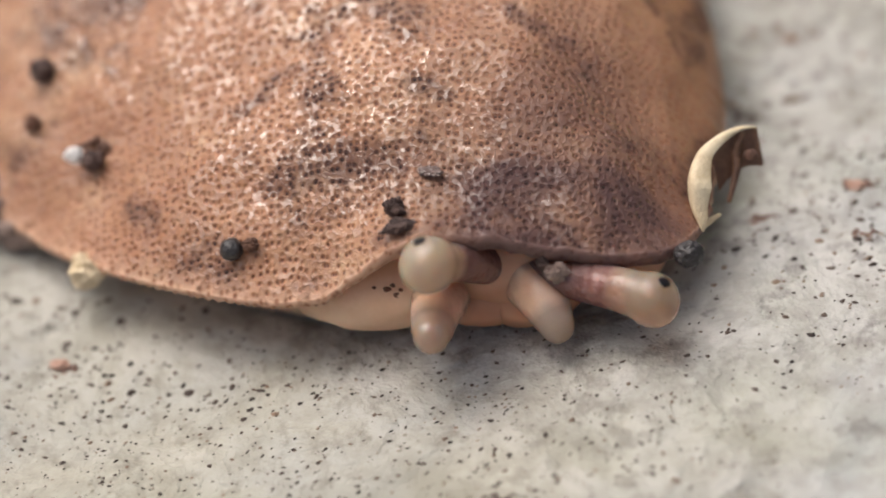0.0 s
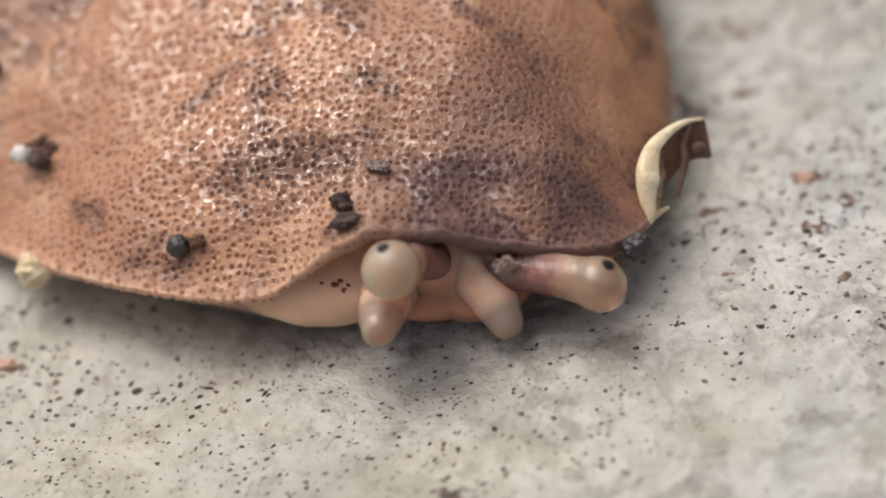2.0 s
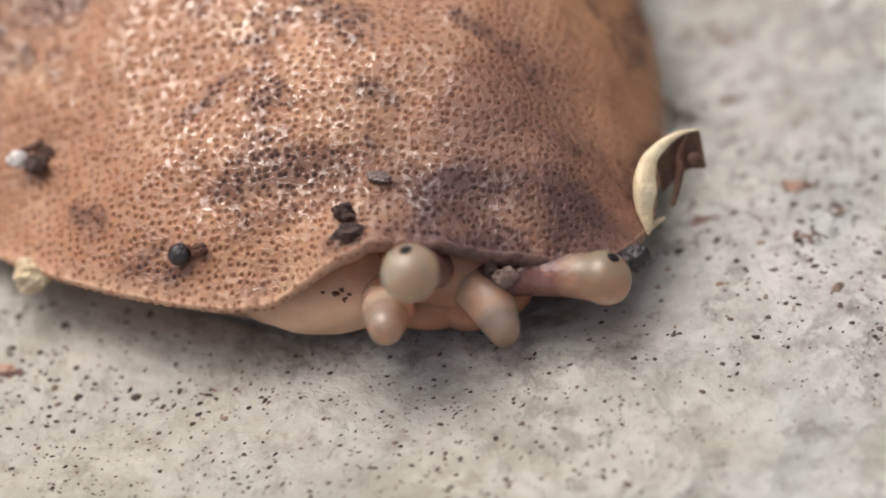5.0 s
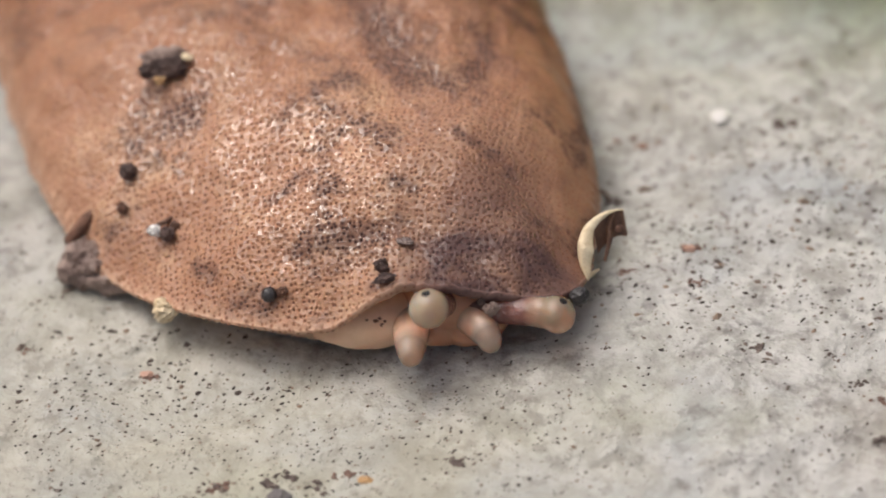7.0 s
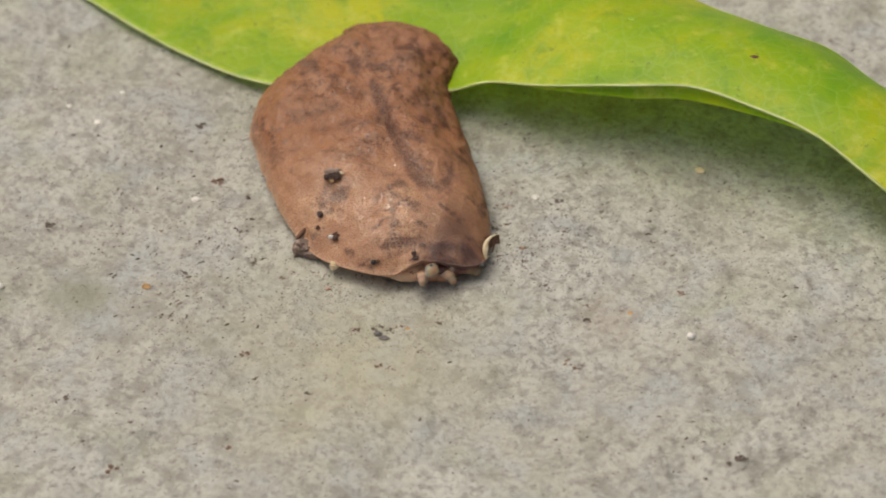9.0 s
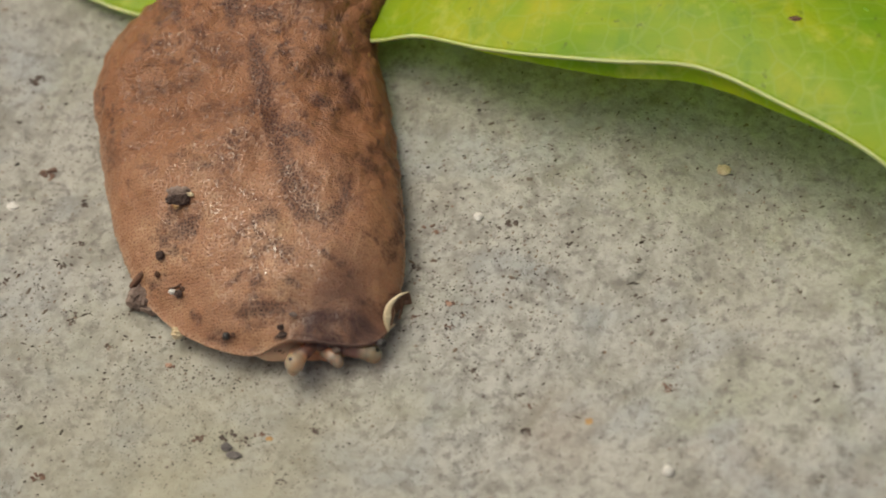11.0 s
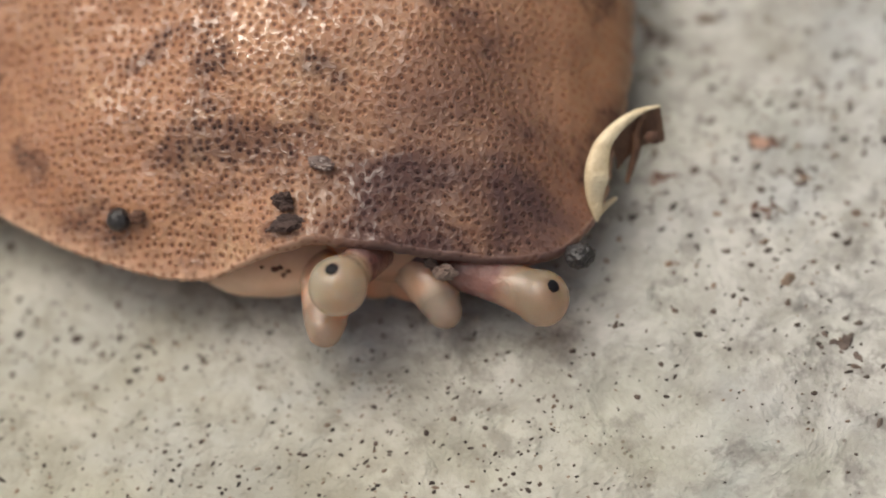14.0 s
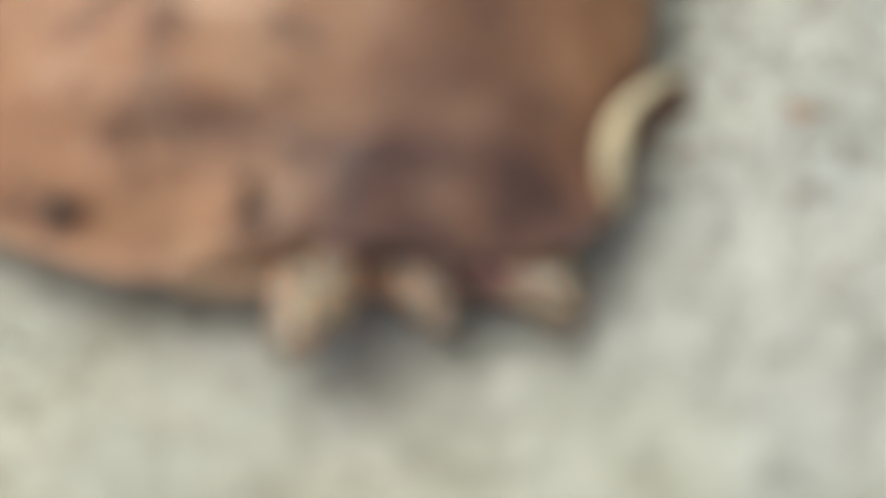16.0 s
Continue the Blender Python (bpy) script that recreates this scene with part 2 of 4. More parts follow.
def leaf_material(name, through, shine):
    m = Nodes(name)
    col = m.ramp(m.noise(60, 5, 0.62, 0.7), (0.34, (0.22, 0.43, 0.018)), (0.47, (0.38, 0.54, 0.02)), (0.6, (0.62, 0.62, 0.026)))
    col = m.mix(m.ramp(m.noise(190, 4, 0.65, 0.5), (0.54, 0.0), (0.68, 0.75)), col, (0.17, 0.38, 0.035))
    col = m.mix(m.ramp(m.noise(330, 4, 0.65), (0.56, 0.0), (0.7, 0.65)), col, (0.78, 0.76, 0.14))
    net = m.cells(420, "DISTANCE_TO_EDGE").outputs["Distance"]
    col = m.mix(m.ramp(net, (0.0, 0.35), (0.07, 0.0)), col, (0.52, 0.66, 0.16))
    tick = m.ramp(m.noise(900, 3, 0.6), (0.66, 0.0), (0.72, 0.7))
    col = m.mix(tick, col, (0.10, 0.15, 0.03))
    n = m.bump(net, 0.00016, 0.7)
    n = m.bump(m.noise(120, 5), 0.0009, 0.7, n)
    m.end(col, 0.40, n, Specular_IOR_Level=shine)
    glow = m.add("ShaderNodeBsdfTranslucent", Color=m.mix(0.6, col, (0.72, 0.92, 0.06)), Normal=n)
    blend = m.tree.nodes.new("ShaderNodeMixShader")
    blend.inputs[0].default_value = through
    m.put(blend.inputs[1], m.bsdf.outputs[0])
    m.put(blend.inputs[2], glow.outputs[0])
    m.put(m.out.inputs["Surface"], blend.outputs[0])
    return m.mat


def tentacle_material(name, root_dark, root_light, tip_dark, tip_light, clear, ripple):
    """Coloured at the root, clearing to a milky tip."""
    m = Nodes(name)
    fade = m.attr("fade")
    dark = m.ramp(m.noise(900, 4, 0.6), (0.35, root_dark), (0.65, root_light))
    milk = m.ramp(m.noise(400, 3, 0.5), (0.35, tip_dark), (0.65, tip_light))
    n = m.bump(m.noise(1500, 3), 0.00004)
    n = m.bump(m.noise(2600, 2), ripple, m.sum(1.0, m.sum(fade, 0.85, "MULTIPLY"), "SUBTRACT"), n)
    return m.end(m.mix(fade, dark, milk), 0.12, n, Subsurface_Weight=1.0, Subsurface_Radius=(1.0, 0.65, 0.45), Subsurface_Scale=0.0022, Specular_IOR_Level=0.25, Transmission_Weight=m.sum(fade, clear, "MULTIPLY"), IOR=1.36, Coat_Weight=m.sum(m.ramp(m.noise(1800, 3, 0.6), (0.52, 0.0), (0.58, 1.0)), m.sum(fade, 0.4, "MULTIPLY"), "MAXIMUM"),
                 Coat_Roughness=0.04)


STONE, SKIN, LEAF = stone_material(), skin_material(), leaf_material("fresh_leaf", 0.5, 0.4)
LEAF_UNDER = leaf_material("pale_leaf_underside", 0.6, 0.2)
CREAM = soft_flesh("pale_underside", (0.62, 0.39, 0.25), (0.76, 0.53, 0.37), 0.42)
FLESH = soft_flesh("wet_head_flesh", (0.50, 0.24, 0.145), (0.58, 0.31, 0.20), 0.12, 0.7, 300)
STALK = tentacle_material("smoky_tentacle", (0.15, 0.075, 0.068), (0.24, 0.13, 0.11), (0.69, 0.52, 0.38), (0.79, 0.64, 0.49), 0.6, 0.0002)
STALK_AMBER = tentacle_material("amber_tentacle", (0.15, 0.072, 0.065), (0.23, 0.12, 0.105), (0.60, 0.40, 0.27), (0.70, 0.51, 0.37), 0.7, 0.0002)
FEELER = tentacle_material("peach_feeler", (0.52, 0.32, 0.225), (0.57, 0.38, 0.28), (0.60, 0.43, 0.33), (0.68, 0.50, 0.40), 0.6, 0.00004)
EYE = Nodes("black_eye").end((0.006, 0.005, 0.007), 0.5, Specular_IOR_Level=0.2)
SOIL = crumbly("dark_soil", (0.028, 0.017, 0.015), (0.13, 0.08, 0.066))
BROWN = crumbly("brown_crumb", (0.06, 0.03, 0.02), (0.22, 0.11, 0.07))
GREY = crumbly("grey_grit", (0.10, 0.09, 0.09), (0.26, 0.24, 0.23))
CLOD = crumbly("damp_clod", (0.13, 0.085, 0.07), (0.36, 0.27, 0.225), 0.6)
PALE = crumbly("pale_grain", (0.66, 0.64, 0.60), (0.86, 0.85, 0.83), 0.35)
HUSK = crumbly("cream_husk", (0.50, 0.38, 0.22), (0.80, 0.70, 0.50), 0.35)
HUSK_DARK = crumbly("brown_husk", (0.075, 0.035, 0.022), (0.25, 0.13, 0.07), 0.5)
RUST = crumbly("orange_crumb", (0.36, 0.20, 0.08), (0.52, 0.34, 0.16), 0.6)
ROSE = crumbly("rosy_grain", (0.36, 0.20, 0.14), (0.58, 0.41, 0.33), 0.5)
MARGIN = soft_flesh("pale_leaf_margin", (0.42, 0.50, 0.16), (0.58, 0.64, 0.30), 0.4, 0.1, 200)
VEIN = soft_flesh("leaf_vein", (0.22, 0.42, 0.03), (0.32, 0.50, 0.04), 0.4, 0.1, 200)


# ---- mesh helpers: all shapes are given in centimetres ----
def mesh_object(name, verts, faces, mat, parent=None, at=(0, 0, 0), smooth=True, fields=()):
    me = bpy.data.meshes.new(name)
    verts = (np.asarray(verts, float) - np.asarray(at, float)) * CM
    me.from_pydata(verts.tolist(), [], faces.tolist() if hasattr(faces, "tolist") else faces)
    me.polygons.foreach_set("use_smooth", np.full(len(me.polygons), smooth))
    for key, values in fields:
        values = np.asarray(values, np.float32)
        layer = me.attributes.new(key, "FLOAT_VECTOR" if values.ndim > 1 else "FLOAT", "POINT")
        layer.data.foreach_set("vector" if values.ndim > 1 else "value", values.ravel())
    me.materials.append(mat)
    me.update()
    ob = new(name, me)
    if parent:
        ob.parent = parent
    return ob


def place(ob, at):
    ob.location = [v * CM for v in at]
    return ob


def grid_faces(rows, cols, closed=False):
    a = np.arange(rows - 1)[:, None] * cols
    b = np.arange(cols if closed else cols - 1)[None]
    c = (b + 1) % cols
    return np.stack([a + b, a + c, a + cols + c, a + cols + b], -1).reshape(-1, 4)


def smooth_line(points, count):
    """A smooth curve through control points, evenly sampled."""
    p = np.asarray(points, float)
    s = np.r_[0, np.cumsum(np.linalg.norm(np.diff(p, axis=0), axis=1))]
    t = np.gradient(p, s, axis=0)
    u = np.linspace(0, s[-1], count)
    k = np.clip(np.searchsorted(s, u, "right") - 1, 0, len(s) - 2)
    h = (s[k + 1] - s[k])[:, None]
    x = ((u - s[k]) / h[:, 0])[:, None]
    return ((2 * x**3 - 3 * x**2 + 1) * p[k] + (x**3 - 2 * x**2 + x) * h * t[k]
            + (-2 * x**3 + 3 * x**2) * p[k + 1] + (x**3 - x**2) * h * t[k + 1])


def tube(points, radii, sides=14, count=24):
    """Vertices and faces of a round tube along a curve with closed, domed ends."""
    line = smooth_line(points, count)
    rad = np.interp(np.linspace(0, 1, count), np.linspace(0, 1, len(radii)), radii)
    ways = np.gradient(line, axis=0)
    ways /= np.linalg.norm(ways, axis=1)[:, None]
    out = []
    up = np.array([0.13, 0.21, 0.97])
    steps = [(0, -0.95, 0.3), (0, -0.6, 0.8)] + [(k, 0, 1) for k in range(count)] + [(count - 1, 0.6, 0.8), (count - 1, 0.95, 0.3)]
    for k, push, shrink in steps:
        w = ways[k]
        a = np.cross(w, up)
        a /= np.linalg.norm(a)
        b = np.cross(w, a)
        ang = np.linspace(0, 2 * np.pi, sides, endpoint=False)
        out.append(line[k] + w * push * rad[k] + rad[k] * shrink * (np.cos(ang)[:, None] * a + np.sin(ang)[:, None] * b))
    n = len(out)
    faces = grid_faces(n, sides, True).tolist()
    faces += [list(range(sides))[::-1], [(n - 1) * sides + k for k in range(sides)]]
    return np.concatenate(out), faces


def lump(centre, radii, rough=0.25, seed=0, level=2, turn=0.0):
    """An uneven pebble-like blob: vertices and faces."""
    bm = bmesh.new()
    bmesh.ops.create_icosphere(bm, subdivisions=level, radius=1)
    rnd = Vector((seed * 3.17, seed * 1.71, seed * 0.37))
    verts, c, s = [], math.cos(turn), math.sin(turn)
    for v in bm.verts:
        k = 1 + rough * (noise.noise(v.co * 1.3 + rnd) + 0.6 * noise.noise(v.co * 3.1 + rnd) + (0.4 * noise.noise(v.co * 8 + rnd) if level > 3 and rough > 0.12 else 0))
        x, y, z = v.co.x * k * radii[0], v.co.y * k * radii[1], v.co.z * k * radii[2]
        verts.append((centre[0] + c * x - s * y, centre[1] + s * x + c * y, centre[2] + z))
    bm.verts.index_update()
    faces = [[v.index for v in f.verts] for f in bm.faces]
    bm.free()
    return np.array(verts), faces


def joined(*shapes):
    verts, faces, n = [], [], 0
    for v, f in shapes:
        verts.append(np.asarray(v))
        faces += [[k + n for k in face] for face in (f.tolist() if hasattr(f, "tolist") else f)]
        n += len(v)
    return np.concatenate(verts), faces


# ---- ground: one sheet of weathered stone ----
def stone_height(x, y):
    """Gentle swells of the stone, in centimetres."""
    z = 0.05 * np.sin(0.9 * x + 0.6) * np.sin(0.7 * y - 0.4) + 0.035 * np.sin(1.9 * x - 1.3 * y) + 0.02 * np.sin(3.7 * y + 1.1 * x + 1.0)
    z += 0.012 * np.sin(6.3 * x + 2.0) * np.sin(5.1 * y) + 0.008 * np.sin(11 * x - 7 * y) * np.sin(8 * y + 3 * x)
    return z - 0.03


def build_ground():
    near = np.arange(-8, 8.01, 0.05)
    far = 8 + np.geomspace(0.3, 600, 22)
    line = np.concatenate([-far[::-1], near, far])
    x, y = np.meshgrid(line, line)
    z = stone_height(x, y) * np.exp(-((np.maximum(abs(x), abs(y)) / 60) ** 2))
    ground = mesh_object("ground", np.stack([x, y, z], -1).reshape(-1, 3), grid_faces(len(line), len(line)), STONE)
    return tagged(ground, "pale grey weathered stone slab dotted with dark specks", "stone ground", kind="structure")


build_ground()


def rest(x, y):
    return float(stone_height(np.array(x), np.array(y)))


# ---- the leaf behind the slug ----
FRONT = [(-8.0, 7.4, 0.2), (-6.2, 6.05, 0.12), (-5.0, 5.15, 0.1), (-4.3, 4.58, 0.1), (-3.6, 4.06, 0.09), (-2.4, 3.42, 0.1), (-1.2, 3.2, 0.24),
         (0.05, 2.94, 0.44), (0.43, 2.84, 0.66), (1.1, 2.6, 0.84), (2.25, 2.33, 1.1), (2.95, 2.26, 1.16), (3.67, 1.94, 1.15), (4.48, 1.5, 1.06),
         (5.0, 1.1, 0.88), (5.45, 0.75, 0.7), (6.6, -0.4, 0.4), (8.2, -1.6, 0.25)]
BACK = [(-6.5, 10.5, 0.2), (-4.0, 9.8, 0.3), (-1.5, 8.2, 0.4), (0.5, 6.8, 0.5), (2.0, 5.5, 0.6), (3.1, 4.5, 0.62), (4.03, 4.02, 0.6), (4.66, 3.69, 0.6),
        (5.2, 3.15, 0.55), (5.6, 2.8, 0.5), (6.6, 1.4, 0.35), (8.3, -1.4, 0.22)]


def leaf_surface(u, v, front, back):
    p = front[u] * (1 - v) + back[u] * v
    p = p.copy()
    p[..., 2] += 0.35 * np.sin(np.pi * v[..., 0]) * np.clip((p[..., 0] + 3) / 5, 0, 1)
    return p


def build_leaf():
    leaf = tagged(new("leaf"), "fresh yellow-green leaf with pale margin lying on the stone", "leaf")
    nu, nv = 220, 60
    front, back = smooth_line(FRONT, nu), smooth_line(BACK, nu)
    u = np.arange(nu)[:, None].repeat(nv, 1)
    v = np.linspace(0, 1, nv)[None, :, None].repeat(nu, 0)
    top = leaf_surface(u, v, front, back)
    rip = 0.03 * np.sin(top[..., 0] * 3.1 + top[..., 1] * 1.7) * np.sin(top[..., 1] * 2.9) * np.sin(np.pi * v[..., 0])
    top[..., 2] += rip
    top[..., 2] = np.maximum(top[..., 2], stone_height(top[..., 0], top[..., 1]) + 0.035)
    under = top - (0, 0, 0.022)
    n = nu * nv
    faces = grid_faces(nu, nv)
    ring = np.r_[np.arange(nv), np.arange(1, nu) * nv + nv - 1, (nu - 1) * nv + np.arange(nv - 2, -1, -1), np.arange(nu - 2, 0, -1) * nv]
    side = np.stack([ring, np.roll(ring, -1), np.roll(ring, -1) + n, ring + n], -1)
    blade = mesh_object("blade", np.concatenate([top.reshape(-1, 3), under.reshape(-1, 3)]), np.concatenate([faces[:, ::-1], faces + n, side]), LEAF, leaf)
    blade.data.materials.append(LEAF_UNDER)
    blade.data.polygons.foreach_set("material_index", np.repeat([0, 1, 0], [len(faces), len(faces), len(side)]).astype(np.int32))
    # the margin rolls under between the slug and the tip
    along = np.arange(nu) / (nu - 1)
    reach = np.clip((front[:, 0] - 0.7) / 1.6, 0, 1) * np.clip((4.7 - front[:, 0]) / 1.6, 0, 1)
    drop = np.linspace(0, 1, 9)[None, :, None]
    flap = top[:, :1] + np.concatenate([0 * drop, 0.03 - 0.06 * drop**2, -0.012 - 0.19 * drop], -1) * reach[:, None, None]
    keep = np.flatnonzero(reach > 0.02)
    flap = flap[keep]
    both = np.concatenate([flap.reshape(-1, 3), (flap + (0, 0.02, 0)).reshape(-1, 3)])
    ff = grid_faces(len(keep), 9)
    mesh_object("rolled_edge", both, np.concatenate([ff, ff[:, ::-1] + len(keep) * 9]), LEAF, leaf)
    edge = top[:, 0] - (0, 0, 0.011)
    shape = tube(edge, [0.018], 8, 260)
    mesh_object("margin", *shape, MARGIN, leaf)
    for k, (a, b) in enumerate(((0.40, 0.33), (0.50, 0.46), (0.585, 0.57), (0.67, 0.70), (0.76, 0.80), (0.3, 0.2))):
        s = np.linspace(0.06, 0.8, 60)
        iu = np.clip(((a + (b - a) * s) * (nu - 1)).round().astype(int), 0, nu - 1)
        iv = (s * (nv - 1)).round().astype(int)
        mesh_object("vein", *tube(top[iu, iv], [0.005, 0.011], 6, 120), VEIN, leaf)
    spot = top.reshape(-1, 3)[((top.reshape(-1, 3)[:, :2] - (3.7, 2.68)) ** 2).sum(1).argmin()]
    mesh_object("blemish", *lump(spot, (0.055, 0.025, 0.012), 0.5, 5, 3), BROWN, leaf, smooth=False)
    return leaf, top


LEAF_THING, LEAF_TOP = build_leaf()


# ---- the slug ----
RIM = [(0.04, -0.05), (0.2, -0.03), (0.38, 0.0), (0.51, 0.07), (0.58, 0.2), (0.61, 0.5), (0.6, 0.85), (0.52, 1.3), (0.34, 2.0), (0.17, 2.55), (0.02, 3.0),
       (0.06, 3.25), (0.08, 3.42), (-0.1, 3.7), (-0.4, 3.95), (-0.85, 4.03), (-1.25, 3.93), (-1.62, 3.66), (-1.98, 3.34), (-2.3, 2.95), (-2.43, 2.5), (-2.25, 1.87),
       (-2.04, 1.28), (-1.83, 0.82), (-1.53, 0.39), (-1.32, 0.2), (-1.1, 0.05), (-0.93, -0.03), (-0.73, -0.09), (-0.52, -0.12), (-0.3, -0.09), (-0.16, -0.07)]
SPINE = ((-0.25, 0.68), (-0.95, 3.3))


def slug_surface():
    """Rim and spine points, rim heights and crest heights round the body."""
    count = 1080
    rim = smooth_line(np.array(RIM + RIM[:1]), count + 1)[:-1]
    a, b = np.array(SPINE)
    s = np.clip((rim - a) @ (b - a) / ((b - a) @ (b - a)), 0, 1)
    s = (np.roll(s, 1) + np.roll(s, -1) + s * 2) / 4
    spine = a + s[:, None] * (b - a)
    x, y = rim[:, 0], rim[:, 1]
    low = np.interp(y, [-0.2, 0.5, 2.6, 3.0, 3.4, 4.4], [0.2, 0.16, 0.09, 0.22, 0.45, 0.5])
    low = low - 0.07 * np.exp(-(((x + 1.4) / 0.35) ** 2) - ((y - 0.3) / 0.35) ** 2)
    low = np.where((y > 2.5) & (x < -1.4), np.interp(y, [2.5, 3.2, 3.6, 4.4], [0.09, 0.12, 0.22, 0.5]), low)
    arch = np.interp(x, [-0.6, -0.45, -0.3, -0.16, 0.04, 0.15, 0.3, 0.5, 0.6], [0, 0.02, 0.14, 0.22, 0.19, 0.15, 0.11, 0.05, 0.03])
    arch = arch * np.clip((0.4 - y) / 0.3, 0, 1)
    ztop = np.interp(s, [0, 0.25, 0.55, 0.8, 1], [0.645, 0.72, 0.76, 0.84, 0.84])
    return rim, spine, low, arch, ztop, s


# the ways in which the tentacles point, time by time
SWAY_EYE_A = [(0, -0.44, -0.685, 0.581), (0.5, -0.442, -0.696, 0.566), (1, -0.397, -0.722, 0.566), (1.5, -0.328, -0.766, 0.552), (2, -0.278, -0.797, 0.537), (2.5,
    -0.225, -0.812, 0.538), (3, -0.17, -0.831, 0.53), (3.5, -0.14, -0.842, 0.522), (4, -0.133, -0.838, 0.529), (6.3, -0.133, -0.67, 0.73), (6.6,
    -0.138, -0.788, 0.6), (7, -0.112, -0.797, 0.594), (7.5, -0.091, -0.805, 0.586), (8, -0.055, -0.767, 0.639), (8.7, -0.048, -0.8, 0.598), (11.5,
    -0.355, -0.884, 0.304), (12, -0.202, -0.904, 0.378), (12.5, -0.24, -0.858, 0.454), (13, -0.205, -0.819, 0.537), (13.5, -0.212, -0.802, 0.558),
    (14, -0.189, -0.788, 0.587), (14.5, -0.171, -0.788, 0.591), (15, -0.166, -0.792, 0.587), (15.5, -0.216, -0.787, 0.578), (16, -0.141, -0.81,
    0.569)]
SWAY_EYE_B = [(0, 0.944, -0.326, -0.044), (0.5, 0.928, -0.373, -0.012), (1, 0.942, -0.337, -0.007), (1.5, 0.944, -0.329, 0.036), (2, 0.94, -0.336, 0.055), (2.5,
    0.956, -0.292, 0.033), (3, 0.959, -0.28, 0.047), (3.5, 0.962, -0.268, 0.047), (4, 0.973, -0.231, 0.018), (6.3, 0.966, -0.131, 0.224), (6.6, 0.961,
    -0.254, 0.107), (7, 0.968, -0.237, 0.08), (7.5, 0.961, -0.25, 0.119), (8, 0.978, -0.147, 0.149), (8.7, 0.939, 0.252, -0.232), (12, 0.958, -0.234,
    -0.166), (12.5, 0.952, -0.296, -0.071), (13, 0.948, -0.307, -0.079), (13.5, 0.95, -0.302, -0.075), (14, 0.958, -0.286, -0.009), (14.5, 0.961,
    -0.277, -0.002), (15, 0.97, -0.243, -0.025), (15.5, 0.962, -0.262, 0.071), (16, 0.973, -0.135, -0.189)]
SWAY_FEELER_A = [(0, 0.04, -0.969, 0.244), (1, 0.033, -0.973, 0.227), (2, 0.044, -0.962, 0.269), (3, 0.06, -0.971, 0.23), (3.5, 0.077, -0.973, 0.217), (4, 0.104,
    -0.96, 0.259), (6.3, 0.099, -0.847, 0.522), (7, 0.089, -0.977, 0.191), (8, 0.157, -0.947, 0.28), (8.7, 0.063, -0.937, 0.344), (12.5, 0.083,
    -0.942, 0.325), (13, 0.178, -0.887, 0.425), (13.5, 0.174, -0.91, 0.376), (14.5, 0.116, -0.956, 0.27), (15, 0.107, -0.955, 0.277), (16, 0.13,
    -0.952, 0.277)]
SWAY_FEELER_B = [(0, 0.482, -0.787, -0.384), (1.5, 0.48, -0.739, -0.473), (3.5, 0.423, -0.695, -0.581), (6.6, 0.441, -0.897, -0.016), (7, 0.472, -0.87, -0.142), (8,
    0.542, -0.803, -0.248), (12.5, 0.616, -0.78, 0.107), (13.5, 0.531, -0.841, -0.103), (14.5, 0.523, -0.848, -0.088), (15, 0.537, -0.837, -0.102),
    (16, 0.578, -0.795, -0.187)]


# strokes of dark pigment on the skin: from x, y to x, y, and how wide
STRIPE = ((-0.9, 2.58, -0.81, 2.37, 0.05), (-0.81, 2.37, -0.67, 1.94, 0.05), (-0.67, 1.94, -0.58, 1.77, 0.06), (-0.58, 1.77, -0.39, 1.35, 0.06),
          (-0.39, 1.38, -0.24, 1.13, 0.08), (-0.24, 1.13, -0.16, 1.0, 0.08), (-0.2, 1.02, -0.04, 0.97, 0.06), (-0.04, 0.97, 0.1, 1.07, 0.05), (-0.48, 1.76, -0.28, 1.72, 0.05))
FRONT_MARKS = ((-0.57, 0.89, -0.41, 0.91, 0.05), (-0.73, 0.74, -0.64, 0.77, 0.05), (-0.74, 0.36, -0.66, 0.44, 0.045), (-0.66, 0.44, -0.53, 0.47, 0.05),
               (-0.34, 0.63, -0.28, 0.66, 0.06), (0.05, 0.64, 0.18, 0.57, 0.05), (-0.2, 0.38, -0.15, 0.36, 0.05), (-0.08, -0.02, 0.07, -0.04, 0.05),
               (0.07, -0.04, 0.24, -0.02, 0.06), (0.0, 0.03, 0.07, 0.07, 0.05), (0.1, 0.03, 0.27, 0.03, 0.05), (0.29, 0.14, 0.33, 0.15, 0.05),
               (-0.35, 0.21, -0.25, 0.15, 0.05), (-0.26, -0.05, -0.18, -0.05, 0.03), (-0.64, 0.12, -0.54, 0.08, 0.05), (-1.05, 0.2, -0.98, 0.14, 0.04))
REAR_MARKS = ((-1.0, 1.52, -0.93, 1.4, 0.08), (-1.18, 1.4, -0.98, 1.44, 0.07), (-0.97, 1.57, -0.72, 1.64, 0.07), (-1.64, 1.44, -1.6, 1.38, 0.05),
              (-0.99, 3.21, -0.93, 3.12, 0.07), (-1.83, 2.12, -1.7, 2.17, 0.08), (-1.7, 2.15, -1.35, 2.22, 0.07), (-1.15, 1.93, -1.0, 1.88, 0.08),
              (-1.52, 1.94, -1.45, 1.93, 0.06), (-1.7, 3.06, -1.73, 2.95, 0.06), (-0.61, 3.02, -0.48, 3.07, 0.07), (-2.03, 1.73, -1.96, 1.57, 0.05),
              (-1.2, 2.5, -1.05, 2.44, 0.06), (0.18, 1.61, 0.25, 1.58, 0.06), (-0.09, 2.4, 0.0, 2.22, 0.05), (-1.35, 2.5, -1.31, 2.45, 0.06), (-0.3, 2.6, -0.2, 2.4, 0.05))


